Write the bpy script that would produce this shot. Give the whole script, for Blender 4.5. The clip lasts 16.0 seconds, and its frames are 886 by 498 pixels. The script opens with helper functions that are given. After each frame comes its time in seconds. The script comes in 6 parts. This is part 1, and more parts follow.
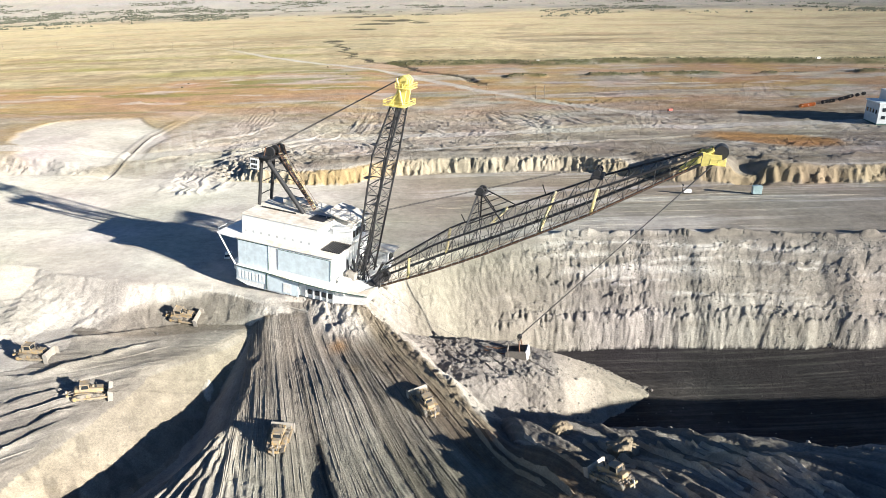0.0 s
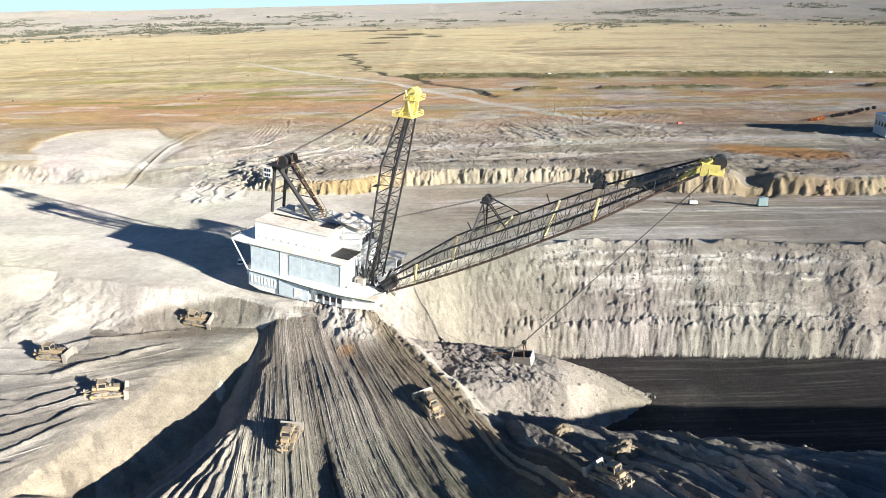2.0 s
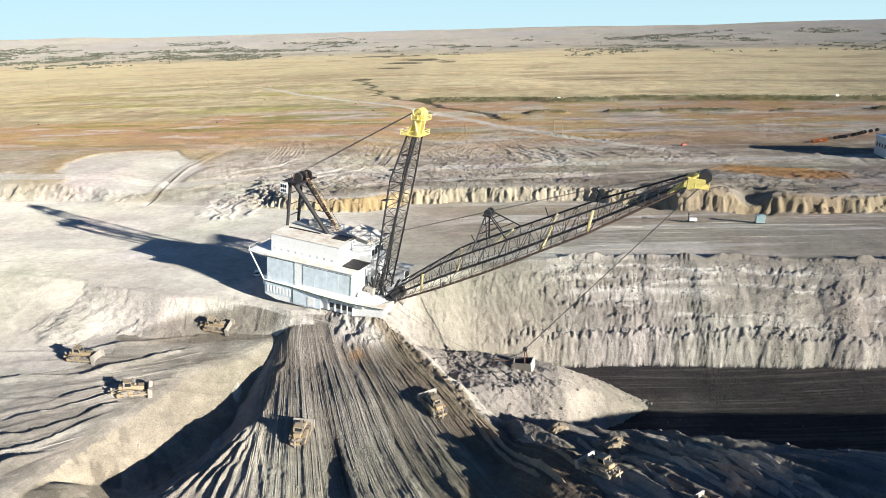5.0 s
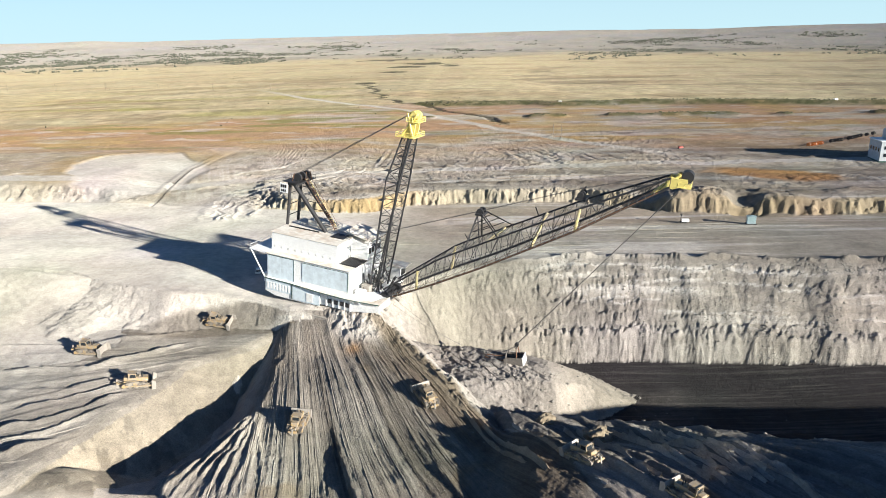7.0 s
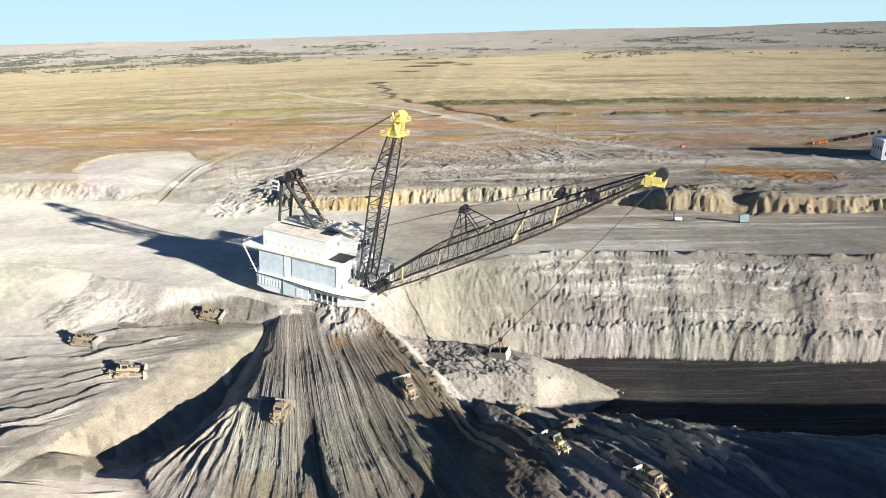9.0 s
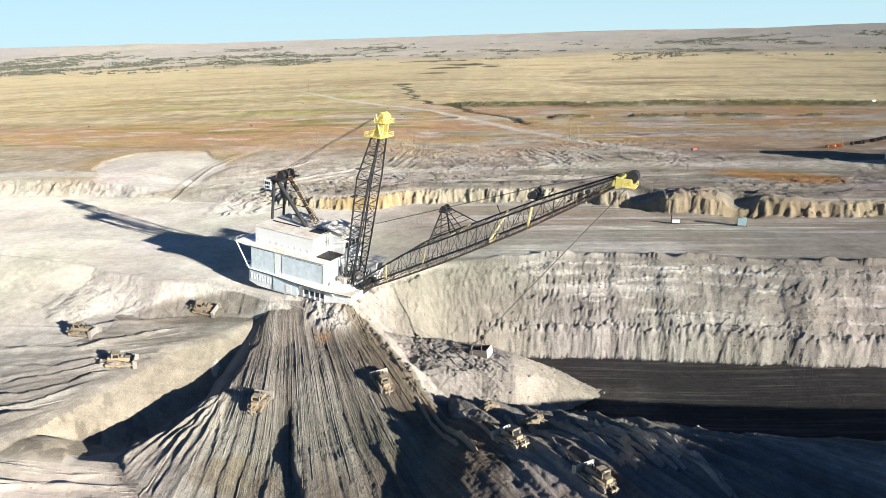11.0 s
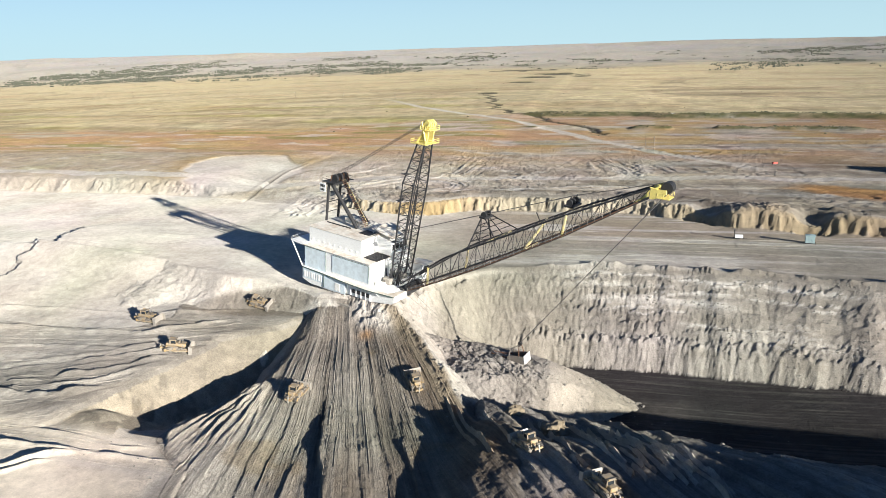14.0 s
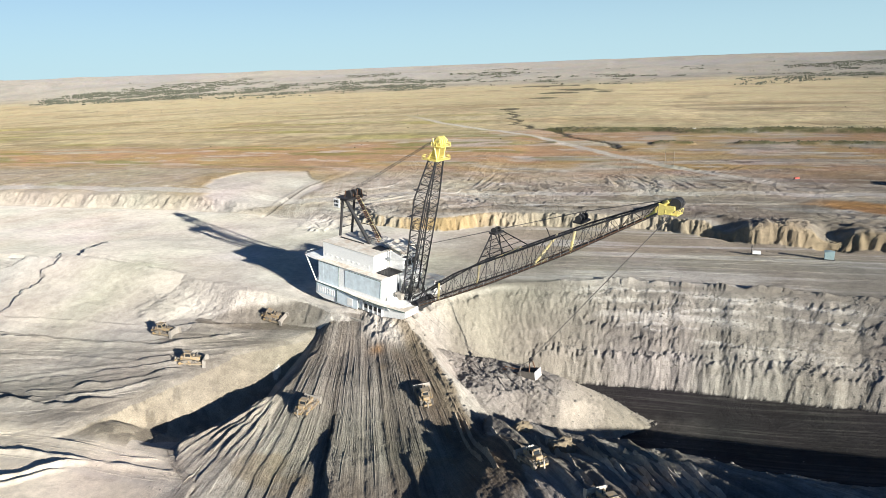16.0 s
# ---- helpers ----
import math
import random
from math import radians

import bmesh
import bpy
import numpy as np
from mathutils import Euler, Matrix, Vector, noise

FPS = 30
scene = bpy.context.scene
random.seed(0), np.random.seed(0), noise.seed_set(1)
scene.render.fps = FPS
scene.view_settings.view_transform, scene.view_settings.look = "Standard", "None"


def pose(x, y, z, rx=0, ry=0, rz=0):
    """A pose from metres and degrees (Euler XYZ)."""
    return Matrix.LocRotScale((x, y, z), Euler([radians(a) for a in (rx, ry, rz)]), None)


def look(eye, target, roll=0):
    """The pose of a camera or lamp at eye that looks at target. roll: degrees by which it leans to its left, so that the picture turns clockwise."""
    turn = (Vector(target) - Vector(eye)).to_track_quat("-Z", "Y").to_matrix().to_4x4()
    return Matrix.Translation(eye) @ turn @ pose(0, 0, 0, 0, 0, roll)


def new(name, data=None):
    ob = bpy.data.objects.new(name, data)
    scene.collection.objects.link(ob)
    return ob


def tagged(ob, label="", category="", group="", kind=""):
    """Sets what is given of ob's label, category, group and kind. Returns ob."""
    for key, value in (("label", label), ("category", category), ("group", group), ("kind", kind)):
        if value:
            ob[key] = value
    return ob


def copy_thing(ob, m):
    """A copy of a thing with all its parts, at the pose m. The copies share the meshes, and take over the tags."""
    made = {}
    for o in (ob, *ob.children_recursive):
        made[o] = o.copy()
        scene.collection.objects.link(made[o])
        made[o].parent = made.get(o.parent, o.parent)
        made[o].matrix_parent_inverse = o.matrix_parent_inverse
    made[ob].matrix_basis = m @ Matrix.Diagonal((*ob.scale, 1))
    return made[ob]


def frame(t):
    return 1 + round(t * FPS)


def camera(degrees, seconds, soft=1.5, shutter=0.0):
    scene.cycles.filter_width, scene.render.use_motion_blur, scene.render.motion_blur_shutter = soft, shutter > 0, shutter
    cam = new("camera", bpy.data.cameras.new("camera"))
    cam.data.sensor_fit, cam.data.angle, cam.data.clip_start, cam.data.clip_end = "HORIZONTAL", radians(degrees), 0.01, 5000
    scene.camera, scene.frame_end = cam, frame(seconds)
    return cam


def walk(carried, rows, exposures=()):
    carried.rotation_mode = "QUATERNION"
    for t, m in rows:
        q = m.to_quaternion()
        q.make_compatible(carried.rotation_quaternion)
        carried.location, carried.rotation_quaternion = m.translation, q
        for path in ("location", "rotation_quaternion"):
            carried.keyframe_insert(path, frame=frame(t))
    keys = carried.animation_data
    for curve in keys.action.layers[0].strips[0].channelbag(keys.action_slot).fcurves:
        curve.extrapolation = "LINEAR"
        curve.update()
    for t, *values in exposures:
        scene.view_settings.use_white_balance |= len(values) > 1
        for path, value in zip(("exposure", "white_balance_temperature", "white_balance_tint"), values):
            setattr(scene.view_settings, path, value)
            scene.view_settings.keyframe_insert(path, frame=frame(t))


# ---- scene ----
cam = camera(65.82, 16.0, soft=0.5)
# seconds, place in metres, heading, tilt and lean in degrees
PATH = (
    (0.0, 0.00, 0.00, 84.00, -0.86, -20.60, -1.19),
    (0.5, 0.59, -0.99, 83.92, -0.56, -20.33, -1.22),
    (1.0, 1.01, -2.31, 83.94, -0.30, -20.08, -1.20),
    (1.5, 1.31, -3.79, 84.10, -0.03, -19.85, -1.18),
    (2.0, 1.60, -5.38, 84.22, 0.22, -19.53, -1.13),
    (2.5, 1.92, -6.93, 84.20, 0.44, -18.97, -1.12),
    (3.0, 2.32, -8.89, 84.21, 0.77, -18.32, -1.19),
    (3.5, 2.56, -11.17, 84.20, 0.92, -17.82, -1.20),
    (4.0, 2.99, -13.43, 84.21, 1.09, -17.70, -1.25),
    (6.5, 6.35, -23.41, 84.82, 1.55, -17.28, -1.29),
    (7.0, 7.39, -25.03, 84.87, 1.68, -17.25, -1.30),
    (7.5, 8.76, -26.56, 85.10, 1.84, -17.27, -1.38),
    (8.0, 11.10, -27.75, 85.13, 2.08, -17.28, -1.43),
    (8.5, 13.93, -28.87, 85.16, 2.37, -17.28, -1.46),
    (9.0, 17.57, -29.76, 85.29, 3.07, -17.29, -1.52),
    (11.5, 36.96, -34.43, 85.57, 6.85, -17.03, -1.56),
    (12.0, 40.10, -35.11, 85.50, 8.40, -16.95, -1.52),
    (12.5, 42.86, -35.61, 85.38, 10.00, -16.90, -1.50),
    (13.0, 45.28, -36.00, 85.41, 11.31, -16.89, -1.40),
    (13.5, 47.51, -36.41, 85.48, 12.24, -16.57, -1.46),
    (14.0, 49.20, -36.48, 85.41, 13.21, -16.19, -1.58),
    (14.5, 50.86, -36.69, 85.47, 13.91, -15.82, -1.76),
    (15.0, 51.87, -36.66, 85.58, 14.38, -15.46, -1.82),
    (15.5, 52.92, -36.92, 85.69, 14.83, -15.08, -1.94),
    (16.0, 53.67, -36.64, 85.72, 15.21, -14.86, -1.96),
)
walk(cam, [(t, pose(x, y, z, 90 + p, 0, h) @ pose(0, 0, 0, 0, 0, r)) for t, x, y, z, h, p, r in PATH],
     ((0.0, 1.52), (2.0, 1.49), (4.0, 1.35), (9.0, 1.33), (12.0, 1.28), (16.0, 1.10)))


# ---- world, sun ----
SUN_HIGH, SUN_X, SUN_Y = 13.2, 0.82, -0.572
world = bpy.data.worlds.new("sky")
scene.world = world
world.use_nodes = True
sky = world.node_tree.nodes.new("ShaderNodeTexSky")
sky.sky_type, sky.sun_disc = "NISHITA", False
sky.sun_elevation, sky.sun_rotation = radians(SUN_HIGH), math.atan2(SUN_X, SUN_Y)
sky.air_density, sky.dust_density, sky.ozone_density, sky.altitude = 0.8, 0.0, 4.5, 2200
world.node_tree.nodes["Background"].inputs[1].default_value = 0.050
# pale haze low over the horizon, thinning out upwards
air = world.node_tree.nodes.new("ShaderNodeTexCoord")
rise = world.node_tree.nodes.new("ShaderNodeSeparateXYZ")
thin = world.node_tree.nodes.new("ShaderNodeMapRange")
thin.interpolation_type = "SMOOTHSTEP"
thin.inputs[1].default_value, thin.inputs[2].default_value, thin.inputs[3].default_value, thin.inputs[4].default_value = -0.02, 0.32, 0.92, 0.0
haze = world.node_tree.nodes.new("ShaderNodeMix")
haze.data_type = "RGBA"
haze.inputs[7].default_value = (5.0, 7.15, 7.95, 1)
world.node_tree.links.new(air.outputs["Generated"], rise.inputs[0])
world.node_tree.links.new(rise.outputs[2], thin.inputs[0])
world.node_tree.links.new(thin.outputs[0], haze.inputs[0])
world.node_tree.links.new(sky.outputs[0], haze.inputs[6])
world.node_tree.links.new(haze.outputs[2], world.node_tree.nodes["Background"].inputs[0])
sun = new("sun", bpy.data.lights.new("sun", "SUN"))
sun.data.energy, sun.data.angle, sun.data.color = 5.0, radians(0.5), (1.0, 0.955, 0.865)
flat = math.cos(radians(SUN_HIGH))
sun.matrix_world = look((900 * SUN_X * flat, 900 * SUN_Y * flat, 900 * math.sin(radians(SUN_HIGH))), (0, 0, 0))


# ---- materials ----
def material(name, rough=0.8, metal=0.0):
    m = bpy.data.materials.new(name)
    m.use_nodes = True
    nt = m.node_tree
    b = nt.nodes["Principled BSDF"]
    b.inputs["Roughness"].default_value, b.inputs["Metallic"].default_value = rough, metal
    return m, nt, b


def noise_node(nt, scale, detail=4.0, rough=0.55, stretch=(1, 1, 1)):
    co = nt.nodes.new("ShaderNodeTexCoord")
    mp = nt.nodes.new("ShaderNodeMapping")
    mp.inputs["Scale"].default_value = stretch
    n = nt.nodes.new("ShaderNodeTexNoise")
    n.inputs["Scale"].default_value, n.inputs["Detail"].default_value, n.inputs["Roughness"].default_value = scale, detail, rough
    nt.links.new(co.outputs["Object"], mp.inputs[0])
    nt.links.new(mp.outputs[0], n.inputs["Vector"])
    return n.outputs["Fac"]


def spread(nt, fac, low, high, lo=0.3, hi=0.7):
    r = nt.nodes.new("ShaderNodeMapRange")
    r.inputs[1].default_value, r.inputs[2].default_value, r.inputs[3].default_value, r.inputs[4].default_value = lo, hi, low, high
    nt.links.new(fac, r.inputs[0])
    return r.outputs[0]


def times(nt, a, b):
    n = nt.nodes.new("ShaderNodeVectorMath")
    n.operation = "MULTIPLY"
    nt.links.new(a, n.inputs[0])
    nt.links.new(b, n.inputs[1])
    return n.outputs[0]


def blend(nt, fac, a, b):
    n = nt.nodes.new("ShaderNodeMix")
    n.data_type = "RGBA"
    nt.links.new(fac, n.inputs[0])
    for s, v in ((n.inputs[6], a), (n.inputs[7], b)):
        if isinstance(v, tuple):
            s.default_value = (*v, 1)
        else:
            nt.links.new(v, s)
    return n.outputs[2]


def bump(nt, b, fac, strength, distance):
    n = nt.nodes.new("ShaderNodeBump")
    n.inputs["Strength"].default_value, n.inputs["Distance"].default_value = strength, distance
    nt.links.new(fac, n.inputs["Height"])
    nt.links.new(n.outputs[0], b.inputs["Normal"])


def paint(name, base, worn, rough=0.5, metal=0.0, grain=1.2, wear=0.25, lo=0.55, hi=0.75):
    """Painted or bare surface: base colour mottled by grain, with worn or dirty patches."""
    m, nt, b = material(name, rough, metal)
    dirt = spread(nt, noise_node(nt, wear, 6, 0.65), 0, 1, lo, hi)
    col = blend(nt, dirt, base, worn)
    col = times(nt, col, spread(nt, noise_node(nt, grain, 5, 0.6), 0.82, 1.12))
    nt.links.new(col, b.inputs["Base Color"])
    nt.links.new(spread(nt, noise_node(nt, grain * 2, 3), rough - 0.1, min(1, rough + 0.15)), b.inputs["Roughness"])
    bump(nt, b, noise_node(nt, grain * 6, 3), 0.15, 0.02)
    return m


def land_material():
    """Bare earth: colour by what it is made of, with some shade and haze painted in, grain at three sizes, and blade
    marks along the lanes.
    """
    m, nt, b = material("bare_earth", 0.95)
    b.inputs["Specular IOR Level"].default_value = 0.15
    b.inputs["Diffuse Roughness"].default_value = 0.6
    at = nt.nodes.new("ShaderNodeAttribute")
    at.attribute_name = "soil"
    lay = nt.nodes.new("ShaderNodeAttribute")
    lay.attribute_name = "lay"
    split = nt.nodes.new("ShaderNodeSeparateXYZ")
    nt.links.new(lay.outputs["Vector"], split.inputs[0])

    def streaks(across, along, detail):
        mp = nt.nodes.new("ShaderNodeMapping")
        mp.inputs["Scale"].default_value = (across, along, 0)
        n = nt.nodes.new("ShaderNodeTexNoise")
        n.inputs["Scale"].default_value, n.inputs["Detail"].default_value, n.inputs["Roughness"].default_value = 1.0, detail, 0.6
        nt.links.new(lay.outputs["Vector"], mp.inputs[0])
        nt.links.new(mp.outputs[0], n.inputs["Vector"])
        return n.outputs["Fac"]

    def sums(op, p, q, r=None):
        n = nt.nodes.new("ShaderNodeMath")
        n.operation = op
        for i, v in enumerate((p, q) if r is None else (p, q, r)):
            if isinstance(v, float):
                n.inputs[i].default_value = v
            else:
                nt.links.new(v, n.inputs[i])
        return n.outputs[0]

    marks = sums("ADD", sums("MULTIPLY", streaks(1.9, 0.035, 4), 0.6), sums("MULTIPLY", streaks(0.5, 0.012, 3), 0.4))
    clear = split.outputs[2]
    grain = at.outputs["Alpha"]
    speckle = sums("MULTIPLY_ADD", sums("SUBTRACT", spread(nt, noise_node(nt, 2.2, 9, 0.85), 0.55, 1.38), 1.0), grain, 1.0)
    col = times(nt, at.outputs["Color"], speckle)
    col = times(nt, col, spread(nt, noise_node(nt, 0.06, 5, 0.6), 0.88, 1.12))
    col = times(nt, col, spread(nt, noise_node(nt, 0.45, 6, 0.75), 0.84, 1.16))
    shade = sums("MULTIPLY_ADD", sums("SUBTRACT", spread(nt, marks, 0.72, 1.28, 0.36, 0.64), 1.0), clear, 1.0)
    col = times(nt, col, shade)
    nt.links.new(col, b.inputs["Base Color"])
    relief = sums("MULTIPLY_ADD", noise_node(nt, 0.3, 6, 0.7), 0.9, noise_node(nt, 1.5, 9, 0.8))
    relief = sums("ADD", relief, sums("MULTIPLY", sums("MULTIPLY", marks, 1.5), clear))
    bump(nt, b, sums("MULTIPLY", relief, grain), 1.0, 0.55)
    return m


EARTH = land_material()
WHITE = paint("white_paint", (0.80, 0.80, 0.78), (0.62, 0.57, 0.50), 0.5, grain=2.6, wear=0.22, lo=0.58, hi=0.85)
GREY_WALL = paint("weathered_grey_wall", (0.40, 0.43, 0.45), (0.30, 0.31, 0.31), 0.6, grain=0.6, wear=0.15)
PALE_BLUE = paint("pale_blue_panel", (0.60, 0.68, 0.72), (0.52, 0.58, 0.60), 0.45, grain=0.6, wear=0.12)
DIRTY_ROOF = paint("dusty_white_roof", (0.74, 0.70, 0.62), (0.55, 0.45, 0.35), 0.8, grain=0.7, wear=0.25, lo=0.45, hi=0.7)
YELLOW = paint("yellow_paint", (0.72, 0.60, 0.18), (0.50, 0.40, 0.16), 0.5, grain=0.9, wear=0.5)
DOZER_YELLOW = paint("dozer_yellow", (0.40, 0.265, 0.10), (0.27, 0.23, 0.18), 0.7, grain=2.2, wear=0.9, lo=0.3, hi=0.58)
BLACK = paint("black_steel", (0.022, 0.022, 0.024), (0.05, 0.042, 0.036), 0.55, grain=1.5, wear=0.6)
ROPE = paint("wire_rope", (0.17, 0.16, 0.15), (0.22, 0.20, 0.18), 0.6, 0.4)
RUST = paint("rusty_steel", (0.16, 0.085, 0.05), (0.07, 0.055, 0.05), 0.8, 0.2, wear=0.6)
RED = paint("red_paint", (0.35, 0.06, 0.04), (0.2, 0.07, 0.05), 0.6)
OLD_YELLOW = paint("weathered_yellow", (0.56, 0.46, 0.20), (0.40, 0.35, 0.24), 0.7, wear=0.5, lo=0.4, hi=0.6)
STEEL = paint("worn_steel", (0.38, 0.35, 0.31), (0.24, 0.21, 0.17), 0.5, 0.3, grain=1.4, wear=0.7)
DULL_STEEL = paint("dull_steel", (0.15, 0.135, 0.12), (0.25, 0.225, 0.19), 0.7, 0.2, grain=1.4, wear=0.7)
TRACK = paint("track_steel", (0.10, 0.09, 0.08), (0.28, 0.25, 0.21), 0.7, 0.3, grain=1.8, wear=0.9, lo=0.4, hi=0.6)
GREEN = paint("dark_green_trim", (0.03, 0.07, 0.055), (0.05, 0.06, 0.05), 0.5)
GREY_BLUE = paint("grey_blue_cabinet", (0.28, 0.38, 0.39), (0.25, 0.27, 0.26), 0.5)
ORANGE = paint("orange_paint", (0.62, 0.20, 0.05), (0.35, 0.16, 0.07), 0.6)
WOOD = paint("weathered_wood", (0.20, 0.16, 0.12), (0.30, 0.27, 0.23), 0.85)
STONE = paint("clod", (0.22, 0.205, 0.18), (0.16, 0.148, 0.128), 0.95, grain=1.6, wear=0.7)
CLAY = paint("tan_clay", (0.21, 0.17, 0.115), (0.17, 0.145, 0.11), 0.95, grain=1.2, wear=0.6)
SCRUB = paint("dark_scrub", (0.075, 0.078, 0.042), (0.13, 0.11, 0.065), 0.9, grain=0.05, wear=0.02)
LEAF = paint("dusty_leaves", (0.10, 0.105, 0.075), (0.16, 0.145, 0.10), 0.9, grain=0.05, wear=0.02)


def glass_material():
    m, nt, b = material("dark_glass", 0.12)
    b.inputs["Base Color"].default_value = (0.02, 0.025, 0.03, 1)
    return m


GLASS = glass_material()


# ---- the land: one sheet from under the camera to the horizon ----
def lattice(ix, iy, seed):
    h = (ix.astype(np.int64) * 374761393 + iy.astype(np.int64) * 668265263 + seed * 974711) & 0xFFFFFFFF
    h = ((h ^ (h >> 13)) * 1274126177) & 0xFFFFFFFF
    return ((h ^ (h >> 16)) & 0xFFFF) / 65535.0


def vnoise(x, y, seed=0):
    xi, yi = np.floor(x), np.floor(y)
    fx, fy = x - xi, y - yi
    fx, fy = fx * fx * (3 - 2 * fx), fy * fy * (3 - 2 * fy)
    a, b = lattice(xi, yi, seed), lattice(xi + 1, yi, seed)
    c, d = lattice(xi, yi + 1, seed), lattice(xi + 1, yi + 1, seed)
    return (a + (b - a) * fx) * (1 - fy) + (c + (d - c) * fx) * fy


def fbm(x, y, seed=0, octaves=4, gain=0.5):
    """Layered noise, about -1 to 1."""
    total, amp, top = 0.0, 1.0, 0.0
    for k in range(octaves):
        total = total + amp * (2 * vnoise(x * 2 ** k, y * 2 ** k, seed + 17 * k) - 1)
        top, amp = top + amp, amp * gain
    return total / top * 1.6


def ridge(x, y, seed=0, octaves=3):
    """Sharp crests at 1, hollows at 0."""
    total, amp, top = 0.0, 1.0, 0.0
    for k in range(octaves):
        total = total + amp * (1 - np.abs(2 * vnoise(x * 2 ** k, y * 2 ** k, seed + 31 * k) - 1))
        top, amp = top + amp, amp * 0.5
    return total / top


def ss(a, b, x):
    t = np.clip((x - a) / (b - a), 0, 1)
    return t * t * (3 - 2 * t)


def line(x, pts):
    return np.interp(x, [p[0] for p in pts], [p[1] for p in pts])


LIP = ((-400, 240), (-200, 222), (-135, 210), (-118, 201), (-106, 196), (-92, 193), (-75, 194), (-62, 191), (-50, 186), (-35, 187), (-24, 200), (-8, 213), (8, 226),
       (28, 231), (45, 233), (70, 233), (110, 231), (146, 226), (300, 222), (900, 222))
WALL_FALL = ((0, 0), (5, -3), (14, -13), (20, -20.5), (22.5, -23), (25.5, -33), (40, -60))
BACK = ((-900, 356), (-228, 349), (-191, 344), (-160, 337), (-148, 330), (-120, 330), (-100, 325), (-67, 316), (-44, 318), (-21, 335), (22, 338),
        (65, 338), (95, 326), (113, 312), (170, 303), (212, 303), (900, 290))
RIM = ((60, -112), (94, -102), (101, -96), (106, -94), (112, -90), (119, -86), (137, -78.5), (150, -73.5), (161, -60), (168, -53), (176, -47), (190, -42))
CREST = ((60, -38), (90, -46), (98, -56), (105, -62), (118, -58), (130, -52.5), (140, -49), (150, -48), (165, -49), (176, -50), (185, -49), (190, -49))
FAN_EAST = ((60, 40), (120, 30), (134, 16), (140, 11), (150, 5), (162, -3), (176, -14), (185, -22), (200, -28))
HUB = (-67, 262)
HAUL_ROADS = ((((-150, 376), (-86, 397), (-34, 410), (30, 412), (112, 421), (226, 425), (400, 430)), 8), (((-500, 561), (-299, 554), (-200, 558), (-150, 595), (60, 640), (400, 640)), 8))


def windrows(a, r, pitch, seed, drop=0.3):
    """Dozed strips side by side: thin sharp berms between them and cleat marks along them."""
    s = a / pitch + 0.18 * fbm(a / 23, r / 60, seed, 2)
    cell = np.floor(s)
    f = s - cell
    tall = 0.25 + 0.75 * lattice(cell, cell * 0, seed) * (0.4 + 0.6 * ss(0.3, 0.6, vnoise(r / 16 + cell * 7.3, cell * 3.1, seed + 5)))
    berm = tall * np.clip(1 - np.abs(f - 0.2) / 0.2, 0, 1)
    step = drop * (lattice(cell, cell * 0 + 9, seed) - 0.5) * (1 - ss(0.9, 1.0, f)) + drop * (lattice(cell + 1, cell * 0 + 9, seed) - 0.5) * ss(0.9, 1.0, f)
    ruts = 0.05 * np.cos(f * 12.6) * ss(0.3, 0.4, f) * (1 - ss(0.8, 0.9, f))
    return berm + step + ruts


